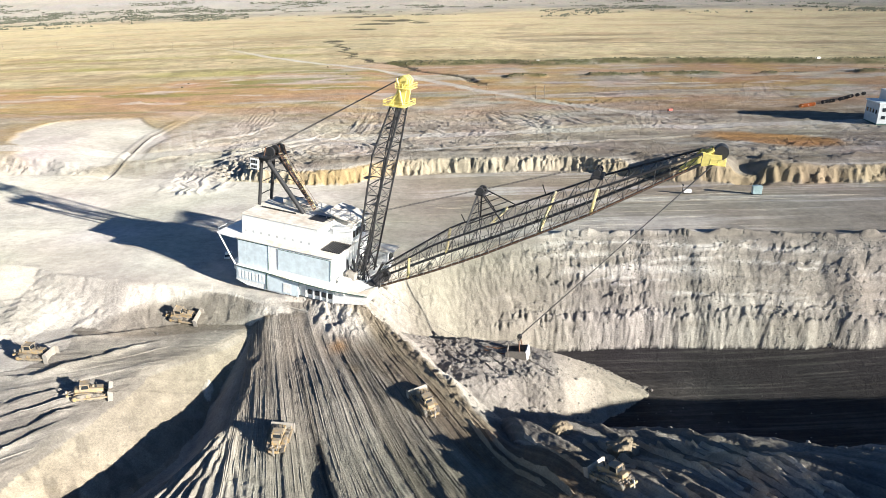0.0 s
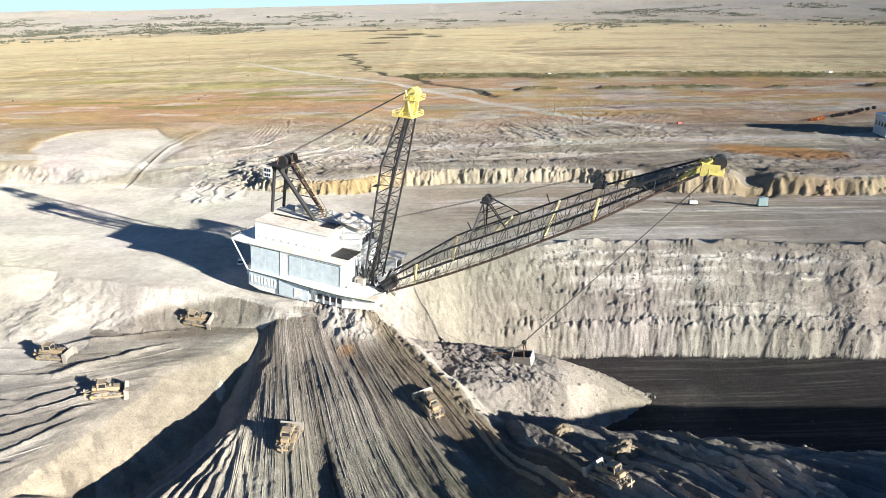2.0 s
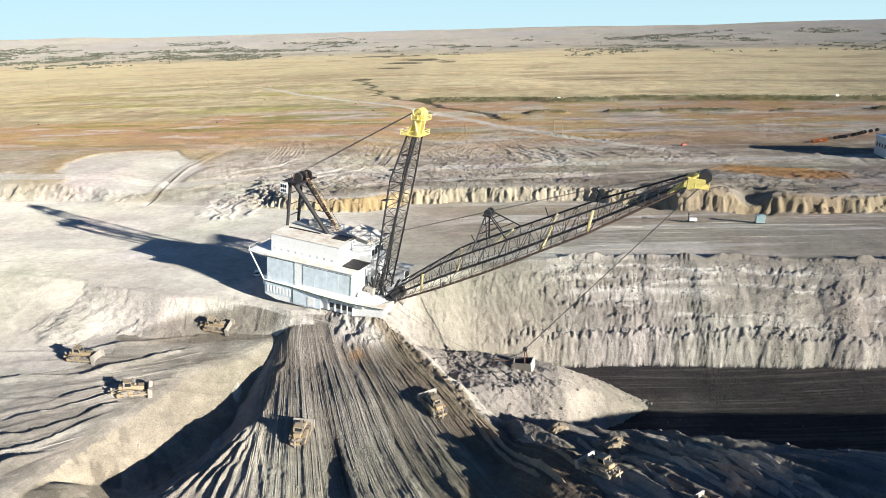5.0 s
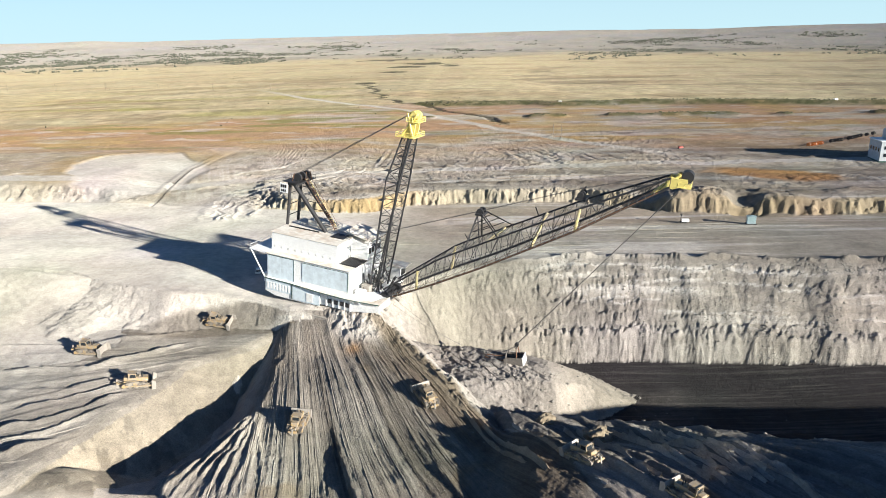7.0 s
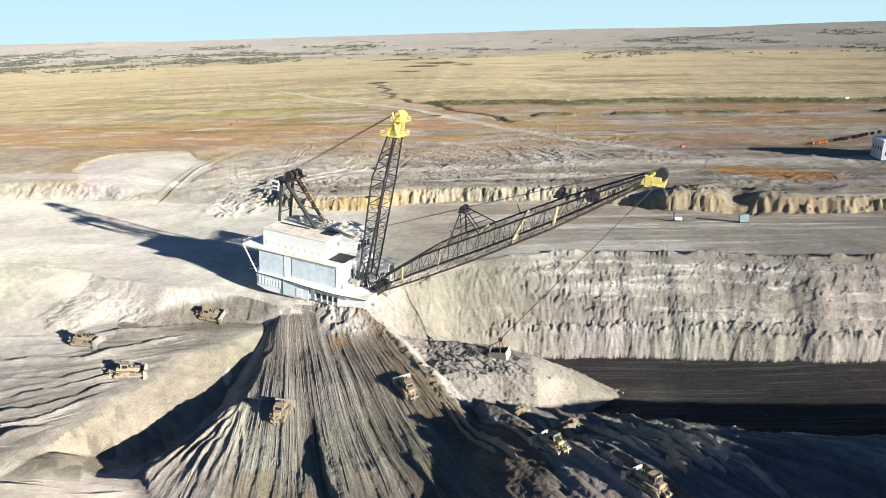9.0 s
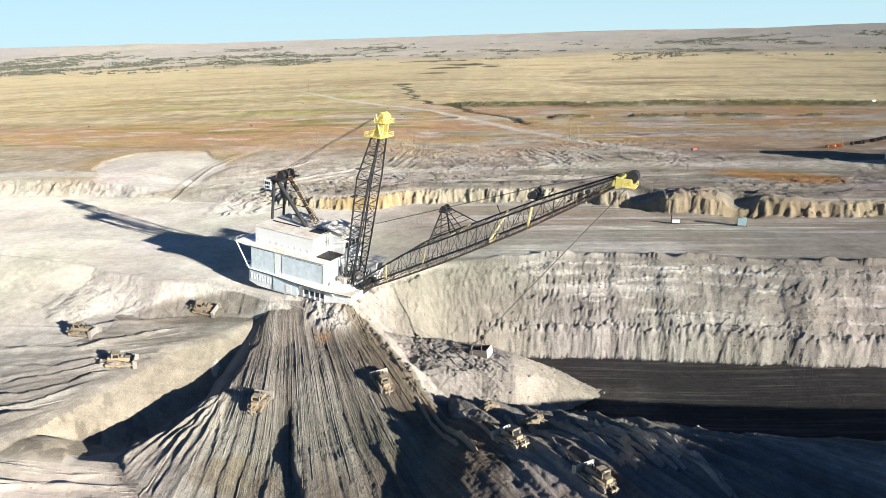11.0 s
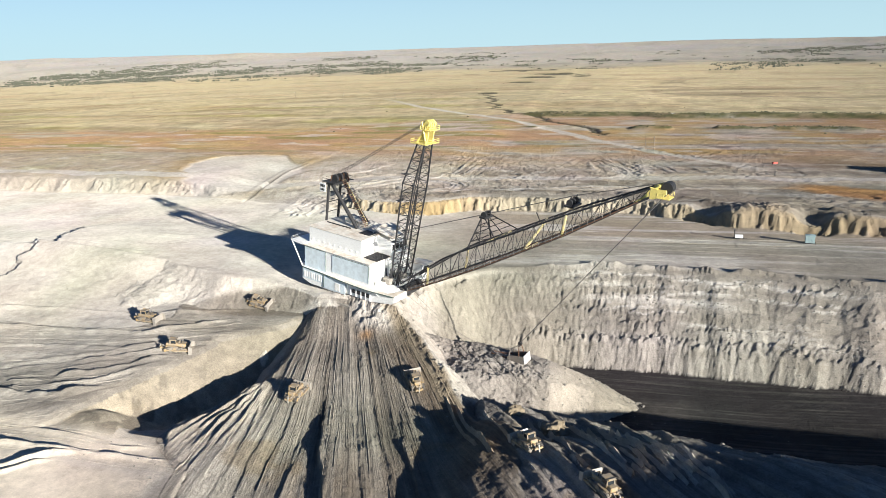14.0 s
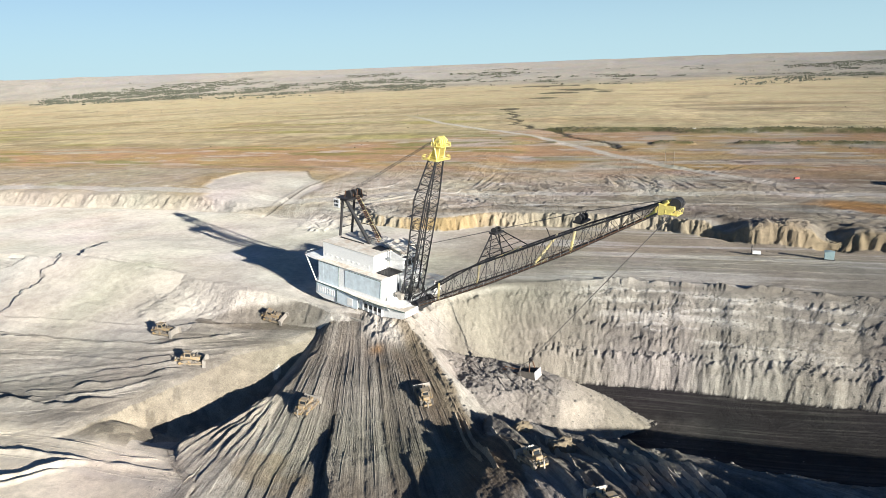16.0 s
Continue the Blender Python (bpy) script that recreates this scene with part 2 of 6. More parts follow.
def land(x, y):
    """Height and kind of ground at (x, y): z and the masks that colour it."""
    n8 = fbm(x / 9, y / 9, 3)
    n30 = fbm(x / 34, y / 34, 5)
    n2 = fbm(x / 2.1, y / 2.1, 7)
    big = fbm(x / 90, y / 90, 11)
    # dragline bench and highwall
    lip = line(x, LIP) + 1.6 * fbm(x / 12, y / 60, 21, 3) * ss(0, 30, x) + (1.3 * fbm(x / 15, y / 60, 22, 3) + 0.5 * ridge(x / 6, y / 60, 24, 2)) * ss(0, -60, x)
    swell = 4.0 * ss(-55, -105, x) * ss(290, 205, y)
    bench = swell + 0.25 * n30 + 0.08 * n8
    bench = bench + 1.9 * np.exp(-((y - lip - 0.5) / 2.2) ** 2) * ss(20, 45, x) * (0.75 + 0.35 * n2 + 0.3 * n8) * (0.3 + 0.9 * ss(0.35, 0.75, vnoise(x / 7, y * 0 + 2, 29)) + 0.6 * ss(0.8, 0.95, vnoise(x / 13, y * 0, 28)))
    bench = bench - 2.2 * ss(262, 304, y) * ss(-75, -35, x)
    tracks = 0.12 * fbm(x / 45, y / 1.6, 23, 3)
    bench = bench + tracks * ss(235, 245, y) * ss(-40, 0, x)
    d = lip - y
    face = line(d * line(x, ((-60, 1.5), (-25, 1.0), (-15, 0.8), (15, 1.0))), WALL_FALL)
    face = face + (line(d, ((0, 0), (1.5, -0.4), (4, -2.6), (7, -5.6), (12, -8.5), (30, -14), (60, -40))) * line(x, ((-150, 0.35), (-122, 0.5), (-105, 0.85), (-90, 1.0))) - face) * ss(-50, -62, x)
    gully = 0.8 * ridge(x / 1.5 + 1.4 * fbm(x / 7, y / 4, 41, 3), y / 3, 43, 2) + 0.2 * ridge(x / 6.5 + fbm(x / 9, y / 7, 42, 2), y / 12, 44, 2)
    steep = ss(16, 23, d)
    n1 = fbm(x / 0.9, y / 0.9, 8, 2)
    rubble = ss(0.0, 0.7, fbm(x / 16, y / 6, 48, 3))
    rough = (0.22 * n8 + 0.30 * fbm(x / 7, y / 1.7, 45, 3) + (0.18 + 0.45 * rubble) * n2 + (0.2 + 0.35 * rubble) * n1 + 0.45 * fbm(x / 32, z_band(d), 47, 3) + 0.25 * fbm(x / 3.2, y / 2.4, 48, 3)) * ss(0, 5, d) * (1 - 0.4 * steep)
    ledge = 0.38 * (np.abs(((face / 4.2 + 0.5 * fbm(x / 40, y / 40, 49, 2)) % 1.0) - 0.5) - 0.25) * ss(4, 7, d) * 1.8
    crumb = ridge(x / 1.5 + 0.7 * n8, y / 1.3 + 0.5 * n2, 481, 2) - 0.62
    shelf = ss(0.25, 0.8, fbm(x / 30, face / 1.6, 103, 3))
    rough = rough + (crumb * (0.6 + 0.8 * rubble + 0.7 * shelf) - 0.2 * shelf) * ss(1, 4, d) * (1 - 0.5 * steep)
    wall = face + (rough + ledge) * ss(10, 40, x) + steep * (0.75 * (gully - 0.62) + 0.7 * n1 + 0.5 * n2) * ss(10, 40, x)
    north = np.where(d > 0, np.where(x > 0, wall, face + swell + (0.5 * n8 + 0.22 * n2 + 0.16 * n1 + 0.3 * (ridge(x / 3.4 + 0.8 * n8, (y + 0.5 * x) / 3.6, 25, 2) - 0.6)) * ss(-1, 4, d)), bench + (0.2 * n8 + 0.1 * n2) * ss(-7, 0, d) * ss(5, -5, x))
    north = north + ss(60, 20, x) * ss(-25, 0, x) * ss(0, 6, d) * (0.8 * n8 + 0.5 * fbm(x / 3, y / 3, 46, 3) + 0.25 * n1 + 0.8 * (ridge(x / 2.4 + 0.6 * n8, y / 3.5 + 0.3 * x, 461, 2) - 0.6))
    # back face above the bench
    bk = line(x, BACK) + (1.4 * fbm(x / 24, y * 0 + 3, 51, 3) + 0.5 * fbm(x / 3, y * 0, 52, 2)) * ss(-120, -90, x)
    xb = line(y, ((290, -157), (344, -162), (373, -167), (420, -171), (470, -167), (560, -155)))
    left = ss(4, -6, x - xb) * ss(540, 440, y)
    ramp = ss(-6, 0, x - xb) * (1 - ss(-122, -82, x)) * ss(520, 420, y)
    rise = 5.2 + 2.2 * ss(-75, -35, x) * ss(400, 345, y) + 4.2 * left * ss(-148, -185, x)
    taper = ss(0, 42, xb - x) + 1 - left
    span = 4.2 + 8 * left + 75 * ramp
    off = (y - bk) / span
    cut = 0.2 * ridge(x / 11 + 0.9 * n8, y / 30, 53, 3) + 0.8 * ridge(x / 1.7 + 1.1 * n8, y / 5, 54, 3)
    crev = ss(0.84, 0.97, ridge(x / 8 + 0.4 * n8, y / 40, 55, 1)) * ss(0.25, 0.6, vnoise(x / 17, y * 0, 56))
    up = rise * (0.75 * ss(0, 1, off + (-0.3 * crev + 0.42 * (cut - 0.55) + 0.22 * n2 + 0.4 * n8) * (1 - ramp) * (1 - 0.85 * left) + (0.12 * n8 + 0.06 * n2) * left) + 0.25 * ss(0, 2.4, off))
    ramp_z = np.clip((y - 326) / 14, 0, 1) ** 2 * 0.6 + np.clip(y - 330, 0, 100) * 0.052
    up = np.where(x < xb, ramp_z + (up - ramp_z) * np.clip(taper, 0, 1), up)
    pond = ss(1.1, 0.97, np.hypot((x + 204 + 0.23 * (y - 415)) / 42, (y - 412) / 62) + 0.1 * fbm(x / 20, y / 20, 57, 2))
    up = up * (1 - 0.10 * pond)
    mound = 2.6 * np.exp(-np.hypot((x - 128) / 15, (y - 321) / 9) ** 3.2) + 1.6 * np.exp(-np.hypot((x - 168) / 12, (y - 311) / 7) ** 3)
    mound = mound * (1 + 0.4 * n8 + 0.22 * n2 + 0.15 * (ridge(x / 3.2 + 0.5 * n8, y / 9, 179, 2) - 0.6))
    mound = mound - 4.2 * np.exp(-np.hypot((x - 149) / 7, (y - 312) / 9) ** 4) - 4.2 * np.exp(-np.hypot((x - 102) / 9, (y - 325) / 8) ** 4)
    berm = 1.7 * np.exp(-((y - bk - 19) / 4.5) ** 2) * ss(-90, -60, x) * (0.6 + 0.6 * n8)
    edge_berm = (0.4 * np.exp(-((x - xb - 0.9) / 0.6) ** 2) - 0.7 * np.exp(-((x - xb + 0.5) / 0.7) ** 2)) * (1 + 0.5 * n8) * ss(326, 340, y) * ss(470, 430, y)
    facing = ss(-0.1, 0.2, off) * ss(1.8, 1.0, off) * (1 - ramp)
    upper = up + mound + berm + edge_berm + (0.45 * n1 + 0.4 * n2 + 0.55 * (ridge(x / 1.8 + 0.4 * n8, y / 3, 541, 2) - 0.6)) * np.maximum(facing * (1 - 0.95 * left) * ss(1.2, 0.4, mound), 0.4 * ss(0.8, 2.5, mound))
    out = ss(0, 30, y - bk)
    scratch = (ridge(x / 4.5 + 0.8 * n8, y / 7, 59, 3) - 0.55) * ss(0.1, 0.5, fbm(x / 55, y / 40, 61, 2)) * 0.9 * ss(-110, -40, x) + 0.1 * n8 + 0.14 * n2
    marks = 0.0
    for cx, cy, r0, r1, p in ((-52, 372, 6, 26, 2.4),):
        rr = np.hypot(x - cx, (y - cy) * 0.8)
        marks = marks + (ridge(rr / p + 0.3 * n8, (x + y) / 40, int(cx) + 400, 2) - 0.55) * ss(r0, r0 + 6, rr) * ss(r1, r1 - 8, rr)
    lanes = (ridge((x + 41 - 0.05 * (y - 460)) / 2.6 + 0.2 * n8, y / 60, 171, 2) - 0.6) * ss(12, 8, np.abs(x + 41)) * ss(410, 420, y) * ss(505, 490, y)
    crumple = (ridge((0.85 * x + 0.3 * y) / 3.4 + 0.8 * fbm(x / 20, y / 26, 173, 3), y / 50, 172, 2) - 0.5) * np.clip(ss(1.15, 0.8, np.hypot((x - 67) / 30, (y - 472) / 44)) + ss(1.2, 0.8, np.hypot((x - 106) / 20, (y - 452) / 17)), 0, 1)
    marks = marks + 1.0 * lanes + 1.0 * crumple
    for pts in (((-130, 360), (-95, 372), (-70, 400), (-58, 440)), ((-125, 352), (-86, 366), (-60, 396), (-46, 436)), ((-140, 400), (-110, 420), (-96, 460)), ((-60, 350), (-10, 362), (40, 380), (90, 384)), ((-20, 356), (60, 372), (150, 392), (230, 380))):
        dl = (y - line(x, pts)) * 0.8
        marks = marks + 0.55 * (np.exp(-(dl / 1.3) ** 2) - 0.7 * np.exp(-((dl + 2.6) / 1.3) ** 2)) * ss(pts[0][0], pts[0][0] + 12, x) * ss(pts[-1][0], pts[-1][0] - 12, x)
    for k in range(9):
        dl = x - line(y, ((380, -138), (392, -122), (420, -107), (446, -103), (491, -107), (520, -117), (570, -146))) + 2.9 * k + 1.2 * n8
        marks = marks + (0.22 * np.exp(-(dl / 0.7) ** 2) - 0.14 * np.exp(-((dl + 1.4) / 0.7) ** 2)) * ss(384, 392, y) * ss(560, 535, y) * (0.6 + 0.5 * n30)
    dug = np.hypot((x + 59) / 15, (y - 434) / 28) + 0.12 * fbm(x / 3, y / 9, 175, 3)
    upper = upper - 0.8 * ss(1.0, 0.7, dug) * ss(404, 432, y)
    crag = ridge(x / 4 + 0.8 * n8, (y + x) / 16, 177, 2) - 0.55
    upper = upper + 1.7 * np.clip(crag, -0.2, 1) * ss(1.1, 0.6, np.hypot((x + 112) / 22, (y - 340) / 26))
    upper = upper + out * marks * 1.2 * (1 - pond)
    for pts, wide in HAUL_ROADS:
        off_r = np.abs(y - line(x, pts) - 3 * n30)
        upper = upper + (0.75 * np.exp(-((off_r - wide - 1.5) / 1.0) ** 2) * (0.7 + 0.6 * n8 + 0.3 * n2) - 0.25 * ss(wide + 1, wide - 2, off_r)) * out * (1 - pond)
    rugged = ridge(x / 5.5 + 0.8 * n8, y / 8 + 0.6 * n8, 62, 3) - 0.55
    upper = upper + out * (1 - pond) * ss(600, 520, y) * ss(0.0, 0.6, fbm(x / 70, y / 45, 64, 3)) * (0.4 * rugged + 0.2 * n2 + 0.12 * n1) * ss(-150, -120, x)
    upper = upper + out * ss(720, 560, y) * scratch * (1 - pond) + ss(740, 860, y) * 0.8 * big
    away = line(y, ((300, 0), (500, -0.5), (900, -4), (1500, -10), (2300, -15), (3000, -7), (3600, 14), (4200, 56), (4700, 98)))
    away = away + ss(2600, 4300, y) * 9 * fbm(x / 700, y / 350, 63, 2) + ss(700, 1500, y) * (1 - ss(2800, 3300, y)) * 1.1 * fbm(x / 260, y / 130, 65, 3)
    away = away - 1.5 * ss(0.86, 0.93, ridge(x / 700 + 2.2, y / 420 + 0.6, 67, 1)) * ss(850, 1200, y) * (1 - ss(2600, 3000, y))
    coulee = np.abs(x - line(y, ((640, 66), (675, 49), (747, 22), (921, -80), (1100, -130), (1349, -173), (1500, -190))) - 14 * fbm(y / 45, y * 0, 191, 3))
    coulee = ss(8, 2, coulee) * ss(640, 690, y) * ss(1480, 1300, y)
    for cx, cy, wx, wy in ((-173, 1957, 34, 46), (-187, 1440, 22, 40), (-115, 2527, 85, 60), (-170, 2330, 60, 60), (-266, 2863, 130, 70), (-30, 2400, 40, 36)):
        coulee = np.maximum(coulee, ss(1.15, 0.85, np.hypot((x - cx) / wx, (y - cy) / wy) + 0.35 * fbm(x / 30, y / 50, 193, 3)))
    away = away - line(y, ((600, 1.8), (1000, 1.2), (1500, 0.3), (3000, 0))) * coulee
    dyke = 5.0 * np.exp(-((y - 850 + 0.15 * (x - 200) - 18 * fbm(x / 80, y * 0, 69, 2)) / 20) ** 2) * ss(-70, -20, x) + 3.0 * np.exp(-((y - 712 + 0.08 * (x - 200)) / 12) ** 2) * ss(-60, 0, x) * ss(-0.5, 0.5, n30)
    north = north + 1.5 * np.clip(crag, -0.15, 1) * ss(1.1, 0.6, np.hypot((x + 112) / 20, (y - 318) / 20)) * (y <= bk - 4)
    plateau = np.where(y > bk - 4, upper + away + dyke, 0)
    north = north + plateau
    # lower ground to the west, with the valley between it and the fan
    drop = (2.4 + 2.0 * ss(-104, -80, x)) * ss(98, 120, y) * ss(206, 184, y) * ss(-32, -48, x)
    xw, yw = 8.8 + (x - 8.8) * (1 - drop / 90), (y + 26.6) * (1 - drop / 90) - 26.6
    ang = np.arctan2(yw - 162, -(xw + 38))
    west = line(yw, ((60, -9), (76, -8.5), (84, -9), (91, -9.4), (97, -9.6), (106, -7), (112, -5.8), (150, -3), (185, -2), (400, 2))) + 3.5 * ss(-110, -190, xw) * ss(100, 190, yw) + 0.25 * n8
    far_w = np.hypot(xw + 38, yw - 162)
    ww = windrows(ang * 62, far_w, 6.6, 71) * 1.0 * ss(96, 104, yw) * ss(172, 158, yw) * ss(-190, -135, xw)
    ww2 = windrows(yw - 0.02 * xw + 0.0012 * (xw + 80) ** 2, xw, 2.9, 73) * 0.7 * ss(78, 84, yw) * ss(104, 98, yw)
    berms = 0.0
    for pts, hb in ((((-200, 92), (-125, 121), (-104, 130), (-79, 142)), 0.55), (((-200, 86), (-120, 115), (-99, 123), (-77, 140)), 0.9), (((-200, 82), (-116, 111), (-95, 119), (-76, 139)), 0.8),
                    (((-200, 108), (-125, 109), (-99, 111), (-86, 119)), 1.1), (((-200, 68), (-94, 78.5), (-90, 81.5), (-87, 85), (-82, 89.5), (-76, 91)), 0.9), (((-200, 58), (-92, 76), (-88, 79), (-84, 83.5), (-80, 86)), 0.7), (((-200, 84), (-104.6, 89.5), (-94.7, 90.6), (-79.6, 91.6), (-55.7, 93.5), (-48, 94)), 0.6), (((-200, 98), (-114, 98.4), (-94, 98), (-70, 97), (-60, 98)), 0.3), (((-220, 140), (-145, 145), (-98, 149), (-72, 165)), 0.8),
                    (((-220, 150), (-151, 158), (-113, 162), (-70, 173)), 0.5), (((-220, 128), (-150, 133), (-100, 138), (-82, 146)), 0.45)):
        off_b = yw - line(xw, pts) - 0.7 * fbm(xw / 14, yw * 0, int(hb * 100), 3)
        berms = berms + 1.5 * hb * (0.55 + 0.45 * n8 + 0.35 * fbm(xw / 5, yw * 0, 195, 2) ) * np.exp(-(np.where(off_b > 0, off_b / 0.5, off_b / 1.3)) ** 2) * ss(pts[-1][0] + 2, pts[-1][0] - 8, xw)
    west = west + 0.35 * ww + 0.05 * ww2 + 0.13 * (ridge(ang * 62 / 1.7 + 0.2 * fbm(xw / 20, yw / 20, 72, 2), far_w / 50, 74, 2) - 0.6) * ss(100, 106, yw) * ss(176, 164, yw) - drop + np.maximum(berms, 0) * ss(1, 6, line(yw, RIM) - xw) + 6.5 * ss(150, 212, yw) * ss(-100, -135, xw)
    xr, xc = line(yw, RIM) + 0.7 * fbm(xw / 30, yw / 9, 75, 3) + x - xw, line(y, CREST)
    zv = -1.4 * ss(-86, -60, x) * ss(112, 100, y) + line(y - 9 * ss(-72, -88, x), ((60, -9), (84, -9.2), (91, -9.6), (95, -9.9), (100, -10.1), (104, -11.2), (110, -15.6), (121, -20.5), (135, -21), (150, -20.5), (165, -18), (176, -14), (186, -8), (194, -4)))
    zv = zv + np.maximum(berms, 0) * ss(104, 99, yw)
    r = np.hypot(x - HUB[0], y - HUB[1])
    th = np.arctan2(x - HUB[0], HUB[1] - y)
    fan = line(y, ((40, -11.5), (90, -11.3), (100, -11.4), (112, -11.6), (120, -12), (140, -11), (165, -8.6), (176, -5.2), (184, -2.2), (190, -0.8), (194, -1.0), (205, -14))) + 0.7 * n30
    weave = 0.22 * fbm(x / 26, y / 26, 84, 2)
    fine = ridge(th * 125 / 1.2 + weave, r / 75, 82, 2) - 0.6
    strips = (windrows(th * 125 + 2 * weave, r, 3.6, 81) * 0.32 + 0.30 * fine * (0.12 + 1.1 * ss(0.38, 0.75, vnoise(th * 24, r / 40, 79)))
              + 0.2 * (ridge(th * 125 / 3.1 + weave, r / 80, 78, 1) - 0.5) + 0.35 * fbm(th * 18, r / 60, 85, 2)) * ss(192, 178, y)
    fan = fan + line(x, ((2, 0), (13, 0), (18, 1.6), (25, 3.0), (32, 4.0))) * ss(134, 118, y) - 2.6 * ss(-44, -26, x) * ss(152, 128, y) * ss(24, 15, x)
    fan = fan + strips + 0.08 * n2 + 0.06 * n1
    # steps where one dozed strip lies deeper than the next, and the steep berms by the valley
    for pts, hs, ws, top_y in ((((84, -9), (94.6, -13.4), (106, -18.6), (117, -22.4), (128, -26.2), (138, -30.4)), 2.4, 17, 140), (((84, -20), (92.5, -22.3), (107.6, -24.2), (129, -29)), 0.55, 4, 132),
                               (((84, 1), (97, -4.1), (116, -11.3), (140, -20.2)), 0.5, 7, 134), (((84, 14), (102, 8), (115, 1), (127, -2.4), (142, -8)), 0.7, 5, 140),
                               (((84, -31), (108, -36), (128, -40), (142, -44)), 0.45, 6, 136), (((84, -27), (108, -31), (128, -35), (150, -40)), 0.35, 5, 150)):
        us = x - line(y, pts) - 0.45 * fbm(y / 7, y * 0, 197 + int(hs * 20), 3)
        fan = fan + hs * (0.85 + 0.3 * fbm(y / 12, y * 0 + hs, 198, 2)) * ss(-0.25, 0.5, us) * (1 - ss(0.6, ws, us)) * np.clip((top_y - y) / 40, 0, 1) ** 0.8
    for foot, hs in ((-66, 0.5), (-63, 0.7), (-60, 0.6), (-57, 0.8), (-54, 0.7), (-51, 0.9), (-48, 0.7), (-45, 0.7), (-42, 0.5), (-39.5, 0.4)):
        us = x - (-48.6 + (foot + 48.6) * ss(146, 96, y) * 1.15) - 0.5 * fbm(y / 9, y * 0 + foot, 199, 3)
        fan = fan + hs * (0.8 + 0.4 * fbm(y / 6, y * 0 + foot, 201, 2)) * np.exp(-np.where(us > 0, us / 0.5, us / 0.6) ** 2) * ss(141, 128, y) * ss(97, 114, y)
    rocky = ridge(x / 3.4 + 0.6 * n8, y / 4.2 + 0.5 * n8, 96, 3)
    heap_m = np.exp(-np.hypot((x + 27 + 0.4 * (y - 179)) / 8.5, (y - 180) / 9) ** 4)
    hump = heap_m * (1.8 + 2.6 * (rocky - 0.45) + 0.35 * n2 + 0.3 * n1)
    hump = hump + 1.6 * np.exp(-np.hypot((x + 41) / 5, (y - 188) / 3) ** 2) * (1 + 0.7 * n8 + 0.4 * n2) - 1.2 * np.exp(-np.hypot((x + 50) / 5, (y - 184) / 3) ** 2)
    hump = hump + (0.9 * (rocky - 0.5) + 0.2 * n1) * ss(5, 1, np.abs(y - 187)) * ss(-62, -55, x) * ss(-20, -30, x)
    fan = fan + hump
    run = np.clip((x - xr + 2) * 0.916, 0, 80)
    t1 = np.clip(run / 15, 0, 1)
    slope_w = west - 0.72 * np.where(run < 5, run * run / 10, run - 2.5) + (0.2 * n8 + 0.12 * n2) * ss(0.1, 0.4, t1)
    fan_side = fan - 0.72 * np.clip(xc + 1.2 * fbm(x / 8, y / 8, 77, 2) - x, 0, 60)
    block = np.maximum(np.maximum(slope_w, zv - 4 * ss(-8, 0, x - xc) * ss(104, 114, y) - 60 * (x > xc)), fan_side)
    xv = np.where((slope_w >= fan_side) & (x < -30), 999.0, -999.0)
    block = block - 45 * ss(203, 236, y)
    xe = line(y, FAN_EAST) + 1.5 * n8
    brow = ss(-5, 0, x - xe) * ss(12, 5, x - xe) * ss(136, 144, y)
    block = block + brow * (1.5 * (ridge(x / 2.6 + 0.5 * n8, y / 2.8, 94, 3) - 0.55) + 0.3 * n1)
    block = np.where(x > xe, block - (0.62 + 0.28 * ss(136, 150, y)) * (x - xe), block)
    # push pile at the head of the pit
    pile = line(x, ((-25, -10), (-8, -14), (0, -16.6), (11, -17), (20, -17.8), (35, -19.6), (44, -23.5), (50, -26.5), (60, -31), (67, -33.6), (76, -40), (90, -60))) - 40 * ss(-12, -28, x)
    crest = line(x, ((-10, 186), (25, 186), (36, 181), (50, 184), (64, 182)))
    coarse = ss(36, 27, x + 0.15 * (y - 170)) * ss(-14, -4, x)
    pile = pile + (0.25 + 0.5 * coarse) * n8 + 0.22 * coarse * n2 + (0.08 + 0.2 * coarse) * n1 + windrows(y + 0.75 * x, x, 2.6, 87) * 0.6 * ss(200, 190, y) * ss(152, 160, y) * coarse
    pile = pile + coarse * 0.7 * (ridge(x / 5.5 + 0.7 * n8, (y - 0.6 * x) / 4.5, 92, 3) - 0.55) * ss(-0.3, 0.5, fbm(x / 14, y / 12, 93, 2))
    pile = pile - 0.55 * np.clip(y - crest - 2, 0, 60) - 0.66 * np.clip(crest - line(x, ((0, 26), (20, 19), (35, 12), (50, 6), (64, 3))) - y + 2 * n8, 0, 60)
    pile = pile + 1.2 * np.exp(-np.hypot((x - 36) / 7, (y - 178) / 6) ** 2) + 0.5 * (ridge(x / 2.2, y / 2.0, 95, 2) - 0.5) * np.exp(-((y - crest - 0.5) / 2.2) ** 2) * ss(30, 46, x)
    pile = pile + 0.5 * (ridge((x + 0.8 * y) / 2.8 + 0.4 * n8, (x - y) / 22, 98, 2) - 0.6) * ss(30, 40, x)
    # spoil side of the pit
    ys = line(x, ((-10, 128), (10, 138), (30, 137), (54, 131), (89, 123), (160, 116), (900, 100))) + 1.5 * n8
    s5 = th * 125 / 4.6 + 0.25 * fbm(x / 30, y / 30, 86, 2)
    c5 = np.floor(s5)
